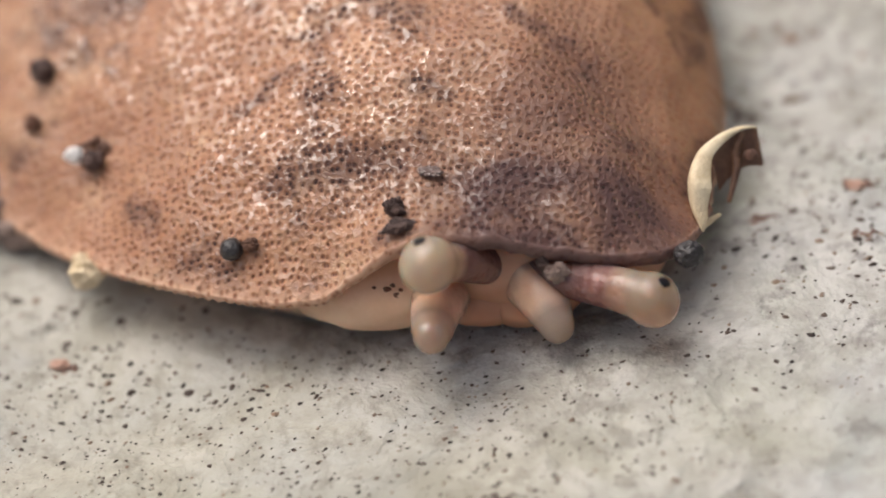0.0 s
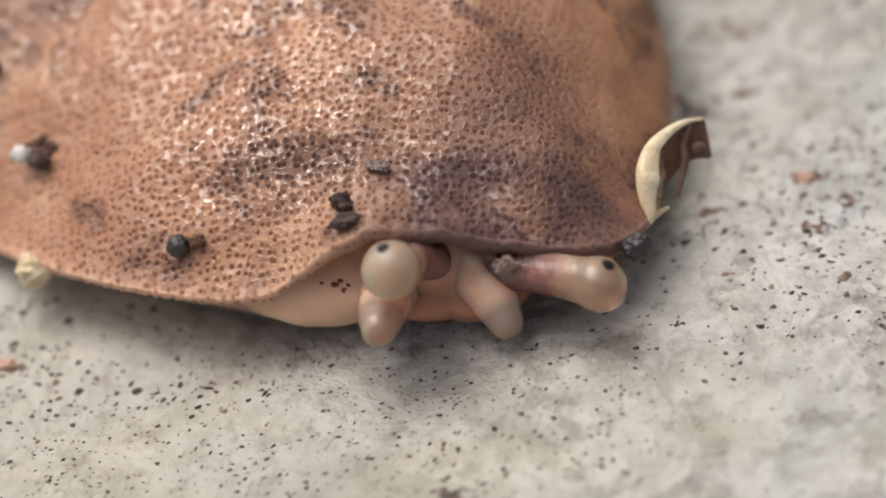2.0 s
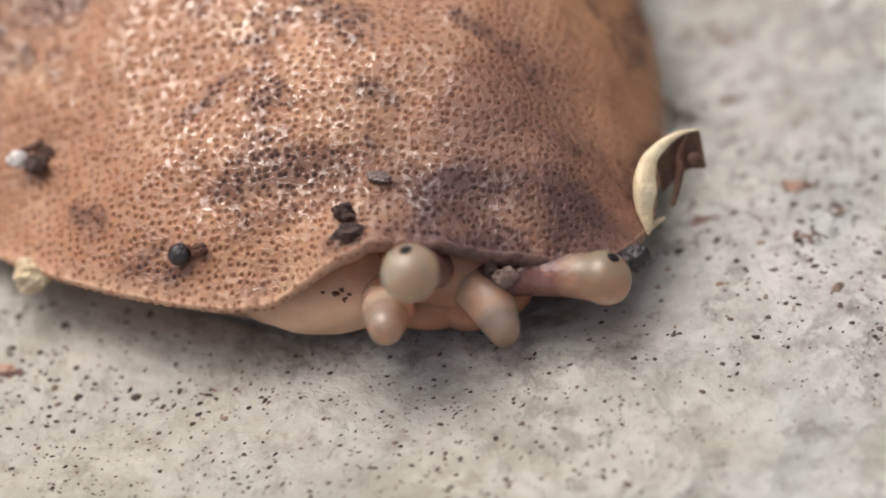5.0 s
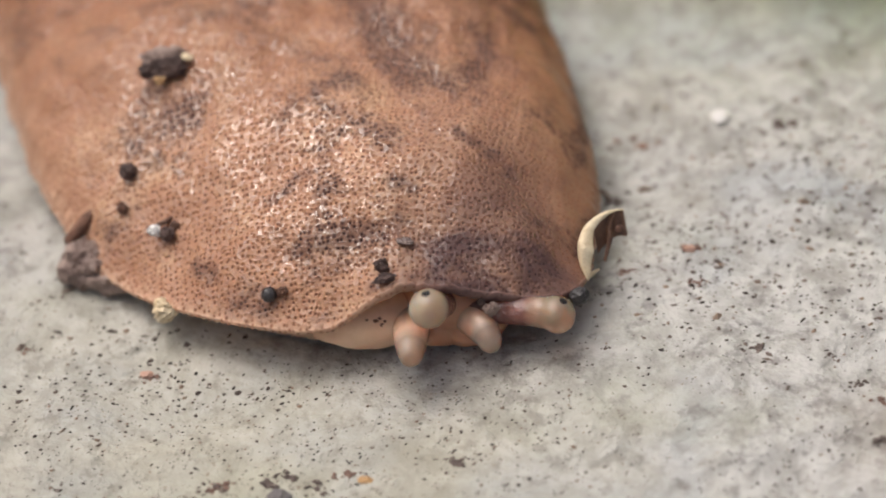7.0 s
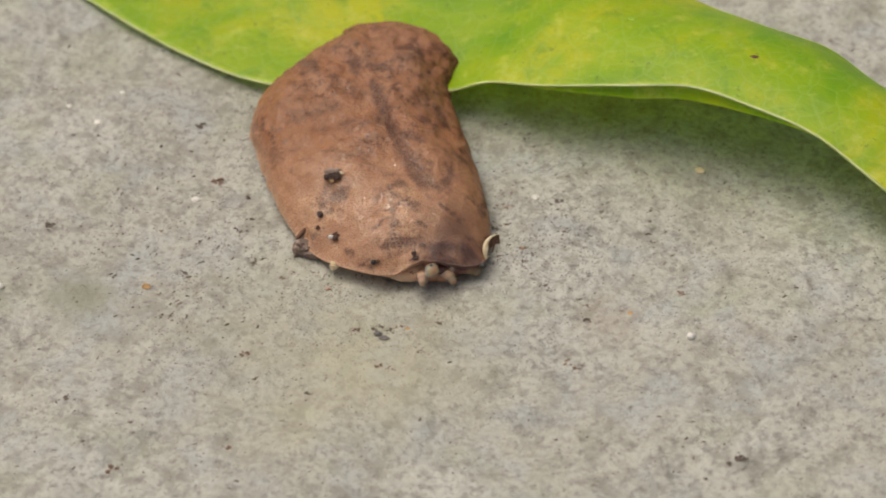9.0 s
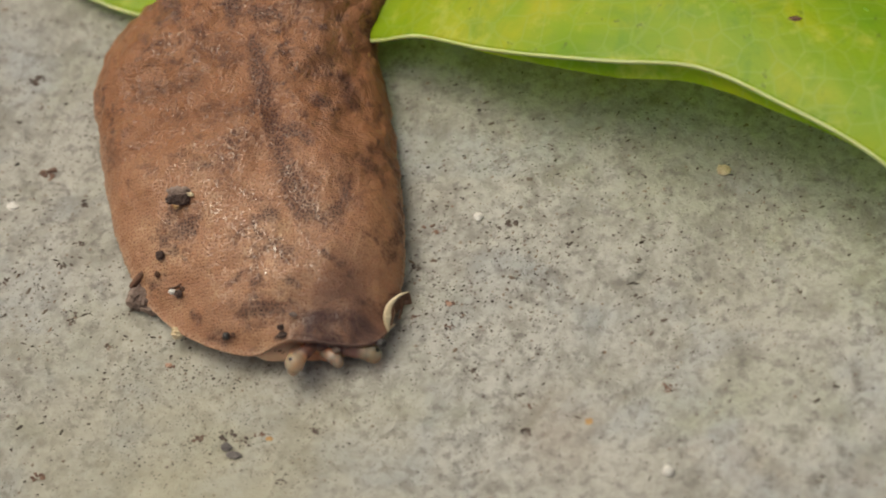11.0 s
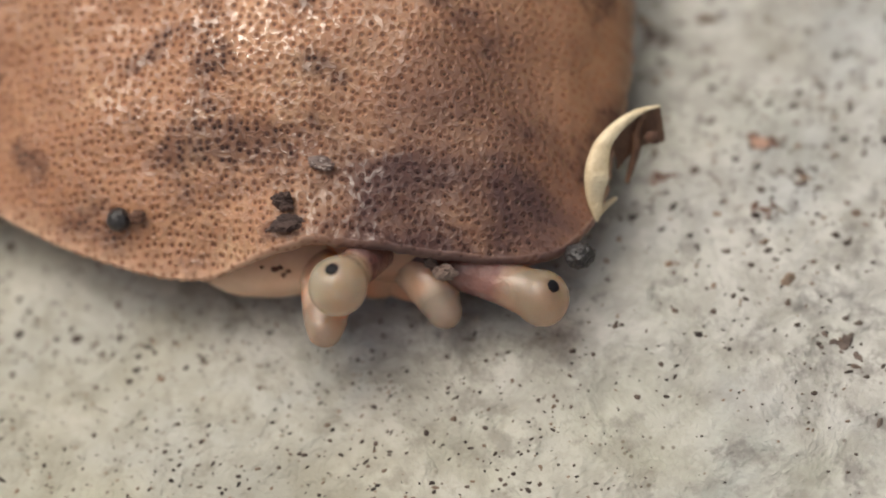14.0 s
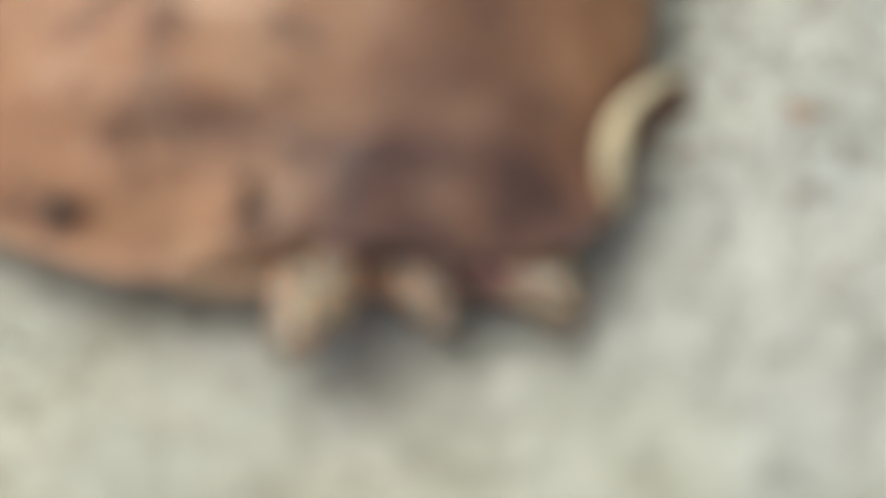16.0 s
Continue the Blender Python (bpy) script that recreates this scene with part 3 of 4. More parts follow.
def build_slug():
    slug = place(tagged(new("slug"), "plump tan slug with dark-mottled pored skin crawling over stone", "slug"), (-0.6, 1.6, 0))
    base = np.array((-0.6, 1.6, 0.0))
    rim, spine, low, arch, ztop, s = slug_surface()
    rings = 300
    r = np.linspace(0, 1, rings)
    r = (1 - (1 - r) ** 1.6)
    # the flank beyond the dark stripe falls off more evenly than the other
    lean = np.clip((rim[:, 0] - spine[:, 0]) / 0.6, 0, 1) * np.clip((rim[:, 1] - 0.7) / 0.8, 0, 1) * np.clip((3.3 - rim[:, 1]) / 0.6, 0, 1)
    p = (1 - r**2.5) ** (1 / 2.3)
    p_lean = (1 - r**2.3) ** (1 / 1.65)
    p_all = p[:, None] * (1 - lean) + p_lean[:, None] * lean
    # the head end is a flatter dome that runs out thinly to its rim
    ahead = np.clip((1.1 - rim[:, 1]) / 0.8, 0, 1)
    p_all = p_all * (1 - ahead) + ((1 - r**2) ** 1.02)[:, None] * ahead
    xy = spine[None] + r[:, None, None] * (rim - spine)[None]
    z = low[None] + (ztop - low)[None] * p_all + arch[None] * r[:, None] ** 4
    pos = np.concatenate([xy, z[..., None]], -1)
    # outward normals, then lumps, folds and fine tubercles pushed along them
    du, dv = np.gradient(pos, axis=0), (np.roll(pos, -1, 1) - np.roll(pos, 1, 1))
    nor = np.cross(dv, du)
    nor /= np.linalg.norm(nor, axis=-1, keepdims=True) + 1e-9
    nor *= np.sign((nor * (0, 0, 1)).sum(-1, keepdims=True).mean()) or 1
    x, y, zz = pos[..., 0], pos[..., 1], pos[..., 2]
    push = (0.012 + 0.02 * np.clip((y - 1.2) / 1.0, 0, 1)) * np.sin(4.1 * x + 2.2 * y) * np.sin(3.3 * y - 1.4 * x) + 0.010 * np.sin(9 * x - 4 * y) * np.sin(7 * y + 3 * x)
    flat = pos.reshape(-1, 3)
    lumps = np.array([noise.noise(Vector(q) * 7) for q in flat]).reshape(x.shape)
    turn = np.arange(len(rim))
    warts = 0.4 + 0.35 * np.sin(turn * 0.9 + 2.0 * np.sin(turn * 0.17))[None] * np.sin(turn * 0.23 + 1.0)[None] + 0 * x
    push = push * (1 - r[:, None] ** 6) + (0.012 + 0.016 * np.clip((y - 0.9) / 1.2, 0, 1)) * lumps + 0.014 * (warts - 0.4) * np.clip((r[:, None] - 0.95) / 0.04, 0, 1)
    groove = np.zeros(x.shape)
    for x0, y0, x1, y1, wide in STRIPE:
        ex, ey = x1 - x0, y1 - y0
        k = np.clip(((x - x0) * ex + (y - y0) * ey) / (ex * ex + ey * ey), 0, 1)
        groove = np.maximum(groove, np.exp(-(((x - x0 - k * ex) ** 2 + (y - y0 - k * ey) ** 2) / 0.14**2)))
    broad = np.array([noise.noise(Vector(q) * 2.6) for q in flat]).reshape(x.shape)
    push = push - 0.02 * groove * (0.7 + 0.8 * lumps) + 0.055 * broad * (1 - r[:, None] ** 5) * np.clip((y - 0.5) / 0.8, 0, 1)
    off = np.clip(r[:, None, None] * 12, 0, 1)
    nor = nor * off + np.array((0, 0, 1.0)) * (1 - off)
    pos = pos + nor * push[..., None]
    # the rim is rolled under into a thin lip, beaded with fine warts
    roll = np.linspace(0.9, 3.6, 12)[:, None]
    out = rim - np.roll(rim, 1, 0)
    out = np.stack([out[:, 1], -out[:, 0]], -1) / np.linalg.norm(out, axis=1)[:, None]
    fat = 0.02 + 0.022 * np.clip((0.35 - rim[:, 1]) / 0.3, 0, 1) * np.clip((rim[:, 0] + 0.5) / 0.3, 0, 1)
    bead = 1 + 0.22 * np.sin(turn * 2.3 + 1.5 * np.sin(turn * 0.31)) * np.clip((0.9 - rim[:, 1]) / 0.3, 0, 1) * np.clip((-0.3 - rim[:, 0]) / 0.2, 0, 1)
    last = pos[-1]
    swing = fat * bead
    lip_xy = last[None, :, :2] + (np.sin(roll) - math.sin(0.9))[..., None] * swing[None, :, None] * out[None]
    lip_z = last[None, :, 2] + (np.cos(roll) - math.cos(0.9)) * swing[None]
    pos = np.concatenate([pos, np.concatenate([lip_xy, lip_z[..., None]], -1)])
    x, y, lumps = (np.concatenate([q, np.repeat(q[-1:], 12, 0)]) for q in (x, y, lumps))
    p = np.r_[p, np.zeros(12)]
    lip_end = pos[-1]
    hood = np.exp(-(((x - 0.24) / 0.42) ** 2)) * np.clip(0.62 * np.clip((0.95 - y) / 0.75, 0, 1) + 0.5 * np.clip((0.26 - y) / 0.2, 0, 1), 0, 1)
    hood = np.clip(hood * 1.45, 0, 1)
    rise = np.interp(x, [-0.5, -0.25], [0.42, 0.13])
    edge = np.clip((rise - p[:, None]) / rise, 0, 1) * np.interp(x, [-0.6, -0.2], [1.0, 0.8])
    pigment = np.zeros(x.shape)
    wx = x + 0.05 * lumps
    wy = y + 0.05 * np.roll(lumps, 200, 1)
    for x0, y0, x1, y1, wide in (*STRIPE, *FRONT_MARKS, *REAR_MARKS):
        ex, ey = x1 - x0, y1 - y0
        k = np.clip(((wx - x0) * ex + (wy - y0) * ey) / (ex * ex + ey * ey), 0, 1)
        pigment = np.maximum(pigment, (0.72 if y0 < 1.0 else 0.85 if x0 > -0.95 and y0 < 2.6 else 0.56) * np.exp(-(((wx - x0 - k * ex) ** 2 + (wy - y0 - k * ey) ** 2) / ((1.1 if y0 < 1.0 else 2.1) * wide) ** 2)))
    # the skin rolled out flat: the way over the surface from the spine, in metres
    steps = np.linalg.norm(np.diff(pos, axis=0, prepend=pos[:1]), axis=-1).cumsum(0)
    away = (rim - spine) / np.linalg.norm(rim - spine, axis=1)[:, None]
    flat_map = (spine[None] + steps[..., None] * away[None]) * CM
    # right flank: where shade is painted into the skin and the pores smooth out
    flank_shade = np.clip((x - np.interp(y, [0, 1, 2, 3.4], [-0.1, -0.3, -0.65, -1.1])) / 0.45, 0, 1)
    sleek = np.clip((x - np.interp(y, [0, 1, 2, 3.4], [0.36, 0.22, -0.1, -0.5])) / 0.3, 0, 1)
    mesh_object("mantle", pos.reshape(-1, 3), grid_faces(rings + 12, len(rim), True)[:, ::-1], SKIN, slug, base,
                fields=[("hood", hood.ravel()), ("edge", edge.ravel()), ("pigment", pigment.ravel()), ("sleek", sleek.ravel()), ("flank_shade", flank_shade.ravel()),
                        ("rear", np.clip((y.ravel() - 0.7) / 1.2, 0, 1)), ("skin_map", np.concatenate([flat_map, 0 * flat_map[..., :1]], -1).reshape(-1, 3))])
    # underside between the mantle rim and the sole
    lip = 26
    q = np.linspace(0, 1, lip)[:, None]
    inset = 1 - 0.2 * q**0.55
    uxy = spine[None] + inset[..., None] * (lip_end[:, :2] - spine)[None]
    foot = np.minimum(stone_height(uxy[..., 0], uxy[..., 1]) * 0 - 0.03, 0.0) + np.where(uxy[..., 1] > 2.9, np.clip((uxy[..., 1] - 2.9) * 0.5, 0, 0.3), 0)
    uz = lip_end[None, :, 2] * (1 - q**2.2) + foot * q**2.2
    mesh_object("underside", np.concatenate([uxy, uz[..., None]], -1).reshape(-1, 3), grid_faces(lip, len(rim), True)[:, ::-1], CREAM, slug, base)
    # head under the hood
    mesh_object("head", *lump((0.02, 0.15, 0.16), (0.24, 0.19, 0.17), 0.05, 3, 5), FLESH, slug, base)
    for k, (c, r) in enumerate((((-0.04, 0.10, 0.065), (0.18, 0.15, 0.09)), ((0.09, 0.10, 0.065), (0.17, 0.15, 0.09)))):
        mesh_object("lip", *lump(c, r, 0.05, 4 + k, 4), FLESH, slug, base)
    for k, (c, r) in enumerate((((-0.33, 0.12, 0.12), (0.30, 0.22, 0.15)), ((0.34, 0.2, 0.12), (0.15, 0.14, 0.12)))):
        mesh_object("neck_fold", *lump(c, r, 0.06, 8 + k, 4), (CREAM, FLESH)[k], slug, base)
    made = []

    def turned(root, way, stations, radii, bend=0.012, sides=32):
        """A round body along a way from the root; stations and radii in centimetres. Also the share of the way."""
        st = np.interp(np.linspace(0, 1, 60) ** 0.6, [0, 1], [stations[0], stations[-1]])
        rad = np.interp(st, stations, radii)
        rad = np.r_[np.convolve(np.r_[[rad[0]] * 2, rad, [rad[-1]] * 2], np.ones(5) / 5, "valid")[:-4], rad[-4:]]
        a = np.cross(way, (0.13, 0.21, 0.97))
        a /= np.linalg.norm(a)
        c = np.cross(way, a)
        ang = np.linspace(0, 2 * np.pi, sides, endpoint=False)
        full = stations[-1]
        ringv = root + st[:, None, None] * way + rad[:, None, None] * (np.cos(ang)[None, :, None] * a + np.sin(ang)[None, :, None] * c)
        ringv[..., 2] += bend * np.sin(np.pi * np.clip(st / full, 0, 1))[:, None]
        verts = ringv.reshape(-1, 3)
        faces = grid_faces(60, sides, True).tolist() + [list(range(sides))[::-1], [59 * sides + k for k in range(sides)]]
        return verts, faces, np.repeat(st, sides)

    def tentacle(root, length, sway, r0, r1, mat, tip_size, eye=None):
        """A stalk whose own origin is its root, so that it can swing there; the tip is a drop that swells from the stalk."""
        root, way = np.array(root), np.array(sway[0][1:])
        way /= np.linalg.norm(way)
        a = np.linspace(-0.55 if eye else 0.0, 0.5 * np.pi, 14)
        stations = [-0.16, 0.0, length - tip_size * (1.3 if eye else 0.5)] + (length + tip_size * np.sin(a)).tolist()
        radii = [r0 * 1.08, r0, r1] + (tip_size * np.cos(a) + 0.002).tolist()
        v, f, s = turned(root, way, stations, radii)
        ob = mesh_object("tentacle", v, f, mat, slug, root, fields=[("fade", np.clip((s - length * 0.6) / (length * 0.25), 0, 1))])
        ob.location = [q * CM for q in root - base]
        if eye is not None:
            w = np.array(eye, float)
            w /= np.linalg.norm(w)
            heart = root + way * length
            spot, cap = lump(heart + w * (tip_size * 0.86), (0.023, 0.023, 0.023), 0.05, 7, 4)
            far = np.linalg.norm(spot - heart, axis=1)
            spot = heart + (spot - heart) * (np.minimum(far, tip_size * 1.08) / far)[:, None]
            mesh_object("eye", spot, cap, EYE, ob, root)
        made.append((ob, root - base, sway))

    tentacle((0.0, 0.02, 0.215), 0.285, SWAY_EYE_A, 0.06, 0.056, STALK, 0.08, (-0.2, 0.22, 0.95))
    tentacle((0.155, 0.02, 0.185), 0.33, SWAY_EYE_B, 0.062, 0.062, STALK_AMBER, 0.077, (0.45, 0.05, 0.88))
    tentacle((-0.14, -0.02, 0.13), 0.235, SWAY_FEELER_A, 0.085, 0.06, FEELER, 0.05)
    tentacle((0.13, 0.0, 0.145), 0.135, SWAY_FEELER_B, 0.085, 0.06, FEELER, 0.049)
    return slug, made, pos.reshape(-1, 3)


SLUG, TENTACLES, SKIN_POINTS = build_slug()

# ---- crumbs and grains that lie on the slug ----
PELLET = crumbly("wet_black_pellet", (0.012, 0.011, 0.012), (0.05, 0.045, 0.045), 0.35)
FLAKE = crumbly("wet_flake", (0.07, 0.045, 0.04), (0.18, 0.12, 0.10), 0.18)

def skin_height(x, y):
    near = ((SKIN_POINTS[:, :2] - (x, y)) ** 2).sum(1)
    return float(SKIN_POINTS[near < near.min() + 0.0004, 2].max())


def crumb(name, x, y, radii, mat, label, category="crumb", seed=1, rough=0.4, turn=0.0, z=None, group="", level=3):
    z = (rest(x, y) if z is None else z) + radii[2] * 0.55
    ob = mesh_object(name, *lump((x, y, z), radii, rough, seed, level + 1, turn), mat, None, (x, y, z), smooth=False)
    place(ob, (x, y, z))
    return tagged(ob, label, category, group)


def on_slug(name, x, y, radii, mat, label, **more):
    return crumb(name, x, y, radii, mat, label, z=skin_height(x, y) - radii[2] * 0.1, **more)


def parts_thing(name, at, label, category, group=""):
    return place(tagged(new(name), label, category, group), at)


def build_back_clod():
    at = np.array((-1.27, 1.08, skin_height(-1.27, 1.08)))
    clod = parts_thing("soil_clod", at, "dark lump of wet soil stuck to the slug's back", "soil clod")
    mesh_object("lump", *joined(lump(at + (0.015, -0.03, 0.03), (0.075, 0.04, 0.04), 0.5, 11, 4), lump(at + (0.05, -0.02, 0.04), (0.05, 0.04, 0.04), 0.5, 12, 4),
                                lump(at + (-0.065, -0.03, 0.02), (0.04, 0.03, 0.03), 0.4, 13, 4)), SOIL, clod, at, smooth=False)
    mesh_object("cap", *joined(lump(at + (-0.02, 0.035, 0.045), (0.085, 0.05, 0.03), 0.5, 14, 4), lump(at + (0.05, 0.045, 0.055), (0.04, 0.035, 0.03), 0.5, 17, 4)), CLOD, clod, at, smooth=False)
    mesh_object("chip", *lump(at + (0.10, 0.015, 0.055), (0.032, 0.02, 0.012), 0.4, 16, 3), HUSK, clod, at, smooth=False)
    mesh_object("root_bit", *lump(at + (-0.005, -0.08, 0.01), (0.024, 0.024, 0.016), 0.4, 15, 4), RUST, clod, at, smooth=False)


def build_side_clod():
    at = np.array((-1.6, 0.44, rest(-1.6, 0.44)))
    clod = parts_thing("soil_clod", at, "brown clod of damp soil against the slug's flank", "soil clod")
    mesh_object("lump", *joined(lump(at + (0, 0, 0.085), (0.11, 0.10, 0.10), 0.35, 21, 4), lump(at + (0.11, -0.06, 0.05), (0.10, 0.06, 0.06), 0.4, 22, 4)),
                CLOD, clod, at, smooth=False)
    mesh_object("twig", *tube([at + (-0.07, 0.06, 0.17), at + (-0.01, 0.12, 0.21), at + (0.05, 0.18, 0.24)], [0.024, 0.034, 0.026], 9, 12), BROWN, clod, at, smooth=False)


def build_white_cluster():
    at = np.array((-1.22, 0.38, skin_height(-1.22, 0.38)))
    ob = parts_thing("grit_cluster", at, "small cluster of white grain, dark crumb and brown fibres", "grit")
    mesh_object("white_grain", *lump(at + (-0.03, -0.02, 0.03), (0.03, 0.022, 0.024), 0.3, 31, 4), PALE, ob, at, smooth=False)
    mesh_object("dark_crumb", *lump(at + (0.025, -0.03, 0.02), (0.032, 0.03, 0.03), 0.3, 32, 4), SOIL, ob, at, smooth=False)
    mesh_object("brown_crumb", *lump(at + (0.05, 0.02, 0.02), (0.025, 0.02, 0.02), 0.3, 33, 4), BROWN, ob, at, smooth=False)
    mesh_object("fibre", *tube([at + (-0.07, 0.02, 0.01), at + (0.0, 0.03, 0.03), at + (0.04, 0.07, 0.03), at + (0.09, 0.10, 0.03)], [0.007, 0.011, 0.008], 6, 14),
                BROWN, ob, at)


def build_husk():
    """A curled papery husk with a dried brown stalk, stuck to the slug's side."""
    at = np.array((0.6, 0.3, 0.28))
    husk = parts_thing("seed_husk", at + (-0.025, 0, -0.012), "curled cream seed husk with dried brown stalk stuck to slug", "husk")
    line = smooth_line([(0.612, 0.18, 0.205), (0.583, 0.24, 0.245), (0.578, 0.3, 0.3), (0.598, 0.36, 0.335), (0.639, 0.42, 0.342), (0.705, 0.48, 0.335), (0.75, 0.505, 0.318)], 40)
    t = np.linspace(0, 1, 40)
    width = np.interp(t, [0, 0.12, 0.35, 0.55, 0.8, 1], [0.004, 0.045, 0.075, 0.04, 0.024, 0.008])
    arc = np.linspace(-1, 1, 11)
    across = np.array((0.80, -0.45, -0.10))
    outward = np.array((-0.35, -0.55, 0.6))
    shell = line[:, None] + width[:, None, None] * (0.55 * (arc + 0.8)[None, :, None] * across + 0.55 * (1 - arc**2)[None, :, None] * outward)
    inner = shell + np.array((0.004, 0.003, -0.005))
    f = grid_faces(40, 11)
    mesh_object("shell", np.concatenate([shell.reshape(-1, 3), inner.reshape(-1, 3)]), np.concatenate([f, f[:, ::-1] + 440]), HUSK, husk, at)
    curl = smooth_line([(0.632, 0.405, 0.30), (0.67, 0.45, 0.325), (0.71, 0.48, 0.33), (0.752, 0.5, 0.315)], 16)
    band = curl[:, None] + np.linspace(0, 1, 5)[None, :, None] * np.array((0.018, -0.05, -0.1))
    g = grid_faces(16, 5)
    mesh_object("curl", np.concatenate([band.reshape(-1, 3), (band + (0.003, 0.006, 0)).reshape(-1, 3)]), np.concatenate([g, g[:, ::-1] + 80]), HUSK_DARK, husk, at)
    mesh_object("stalk", *tube([(0.712, 0.475, 0.315), (0.697, 0.44, 0.28), (0.70, 0.41, 0.25), (0.688, 0.36, 0.205), (0.68, 0.33, 0.185)], [0.012, 0.014, 0.011, 0.007], 8, 20),
                HUSK_DARK, husk, at)
    mesh_object("bud", *lump((0.742, 0.425, 0.272), (0.022, 0.018, 0.024), 0.3, 41, 2), BROWN, husk, at, smooth=False)
    mesh_object("tail", *tube([(0.612, 0.20, 0.2), (0.63, 0.24, 0.19), (0.655, 0.27, 0.185)], [0.008, 0.011, 0.006], 7, 10), HUSK, husk, at)


def build_flecks():
    """Reddish specks of dirt on the pale neck."""
    at = (-0.275, -0.064, 0.195)
    dirt = parts_thing("dirt_flecks", at, "reddish brown dirt flecks on the slug's pale neck", "dirt")
    for k, (x, z, r) in enumerate(((-0.279, 0.198, 0.012), (-0.254, 0.178, 0.016), (-0.297, 0.182, 0.009), (-0.261, 0.214, 0.008), (-0.24, 0.196, 0.007), (-0.268, 0.172, 0.008), (-0.315, 0.205, 0.006))):
        y = -0.067
        mesh_object("fleck", *lump((x, y, z), (r, r * 0.7, r * 0.7), 0.5, 300 + k, 2), BROWN, dirt, at, smooth=False)


build_flecks()
build_back_clod()
build_side_clod()
build_white_cluster()
build_husk()
on_slug("soil_crumb", -0.72, -0.01, (0.033, 0.033, 0.033), PELLET, "round black soil pellet stuck near the slug's rim", seed=51, rough=0.09, level=3)
on_slug("soil_crumb", -0.665, -0.005, (0.024, 0.018, 0.018), BROWN, "small brown crumb beside a round black one", seed=52)
on_slug("soil_crumb", -0.24, 0.02, (0.028, 0.022, 0.034), SOIL, "dark crumb on the slug's smoky hood", seed=53, rough=0.5, level=3)
on_slug("soil_crumb", -0.22, -0.035, (0.048, 0.022, 0.014), SOIL, "thin smear of dark soil along the slug's hood", seed=54, rough=0.6, level=3, turn=0.3)
on_slug("mica_flake", -0.15, 0.13, (0.036, 0.02, 0.008), FLAKE, "flat dark mineral flake on the slug's skin", seed=55, turn=-0.2)
on_slug("soil_crumb", -1.40, 0.66, (0.037, 0.037, 0.035), SOIL, "round dark soil crumb high on the slug's flank", seed=56, rough=0.25, level=3)
on_slug("soil_crumb", -1.42, 0.53, (0.026, 0.024, 0.024), BROWN, "small brown crumb on the slug's flank", seed=57)
crumb("soil_crumb", 0.56, 0.05, (0.04, 0.036, 0.038), PELLET, "dark crumb at the corner of the slug's hood", seed=58, rough=0.2, z=0.2)
crumb("soil_crumb", 0.205, -0.055, (0.032, 0.02, 0.03), CLOD, "pale brown crumb lodged under the slug's hood", seed=59, z=0.235, level=3)
crumb("soil_crumb", 0.165, -0.04, (0.018, 0.014, 0.03), SOIL, "dark sliver lodged under the slug's hood", seed=60, z=0.25)
crumb("sand_grain", -1.2, 0.1, (0.055, 0.05, 0.05), HUSK, "knobbly cream sand grain stuck under the slug's rim", "sand grain", seed=61, rough=0.35, level=3, z=0.09)

# ---- loose grit on the stone ----
GROUP = "grit on the stone"
DARK_BITS = ((-0.92, -0.8, 0.05), (-0.62, -0.74, 0.06), (-0.5, -0.79, 0.05), (0.12, -0.64, 0.05), (0.06, -0.66, 0.045), (-0.09, -1.16, 0.045), (-3.08, 2.72, 0.10),
             (-2.19, 0.23, 0.06), (-2.97, 0.03, 0.08), (-2.3, 1.0, 0.045), (-2.86, 0.6, 0.05), (-2.38, 0.77, 0.05), (-2.97, -0.5, 0.05), (-3.1, -0.73, 0.06),
             (1.29, -0.02, 0.05), (1.8, -0.5, 0.06), (1.4, 1.4, 0.06), (-2.36, 1.44, 0.06), (-4.68, 0.82, 0.07), (-3.83, 0.0, 0.06), (-3.38, -0.22, 0.04),
             (0.65, 0.96, 0.05), (1.6, -0.06, 0.03), (1.12, 0.5, 0.04), (-1.33, -1.85, 0.05), (-4.06, -2.06, 0.08), (3.52, -2.71, 0.10), (1.7, -0.2, 0.035))
BROWN_BITS = ((-0.85, -0.78, 0.05), (-0.36, -0.71, 0.04), (-0.55, -1.43, 0.07), (-0.42, -1.47, 0.05), (-2.78, 1.78, 0.09), (0.76, 1.33, 0.06), (-2.15, -2.74, 0.08),
              (-2.1, -1.25, 0.06), (1.68, -1.22, 0.06), (2.9, -0.04, 0.06), (1.79, -0.3, 0.05), (1.0, 0.6, 0.055), (-1.27, -0.12, 0.04), (0.72, 0.46, 0.035), (-1.8, 0.0, 0.035),
              (-3.45, -3.06, 0.07), (1.02, 0.38, 0.04))
GRIT = crumbly("dark_grit", (0.06, 0.045, 0.04), (0.20, 0.155, 0.13))
GRIT_RED = crumbly("reddish_grit", (0.10, 0.06, 0.05), (0.30, 0.19, 0.14))


def shards(x, y, r, mat, label, seed):
    """A crumb that has broken into a few thin shards lying close together."""
    rnd = np.random.default_rng(seed)
    at = (x, y, rest(x, y))
    whole = parts_thing("soil_crumb", at, label, "crumb", GROUP)
    for k in range(7 + seed % 4):
        px, py = x + rnd.normal(0, 0.6 * r), y + rnd.normal(0, 0.38 * r)
        size = r * rnd.uniform(0.12, 0.42)
        shape = lump((px, py, rest(px, py) + size * 0.12), (size, size * rnd.uniform(0.4, 0.8), size * 0.45), 0.7, seed * 7 + k, 2, rnd.uniform(-0.9, 0.9))
        mesh_object("shard", *shape, mat, whole, at, smooth=False)


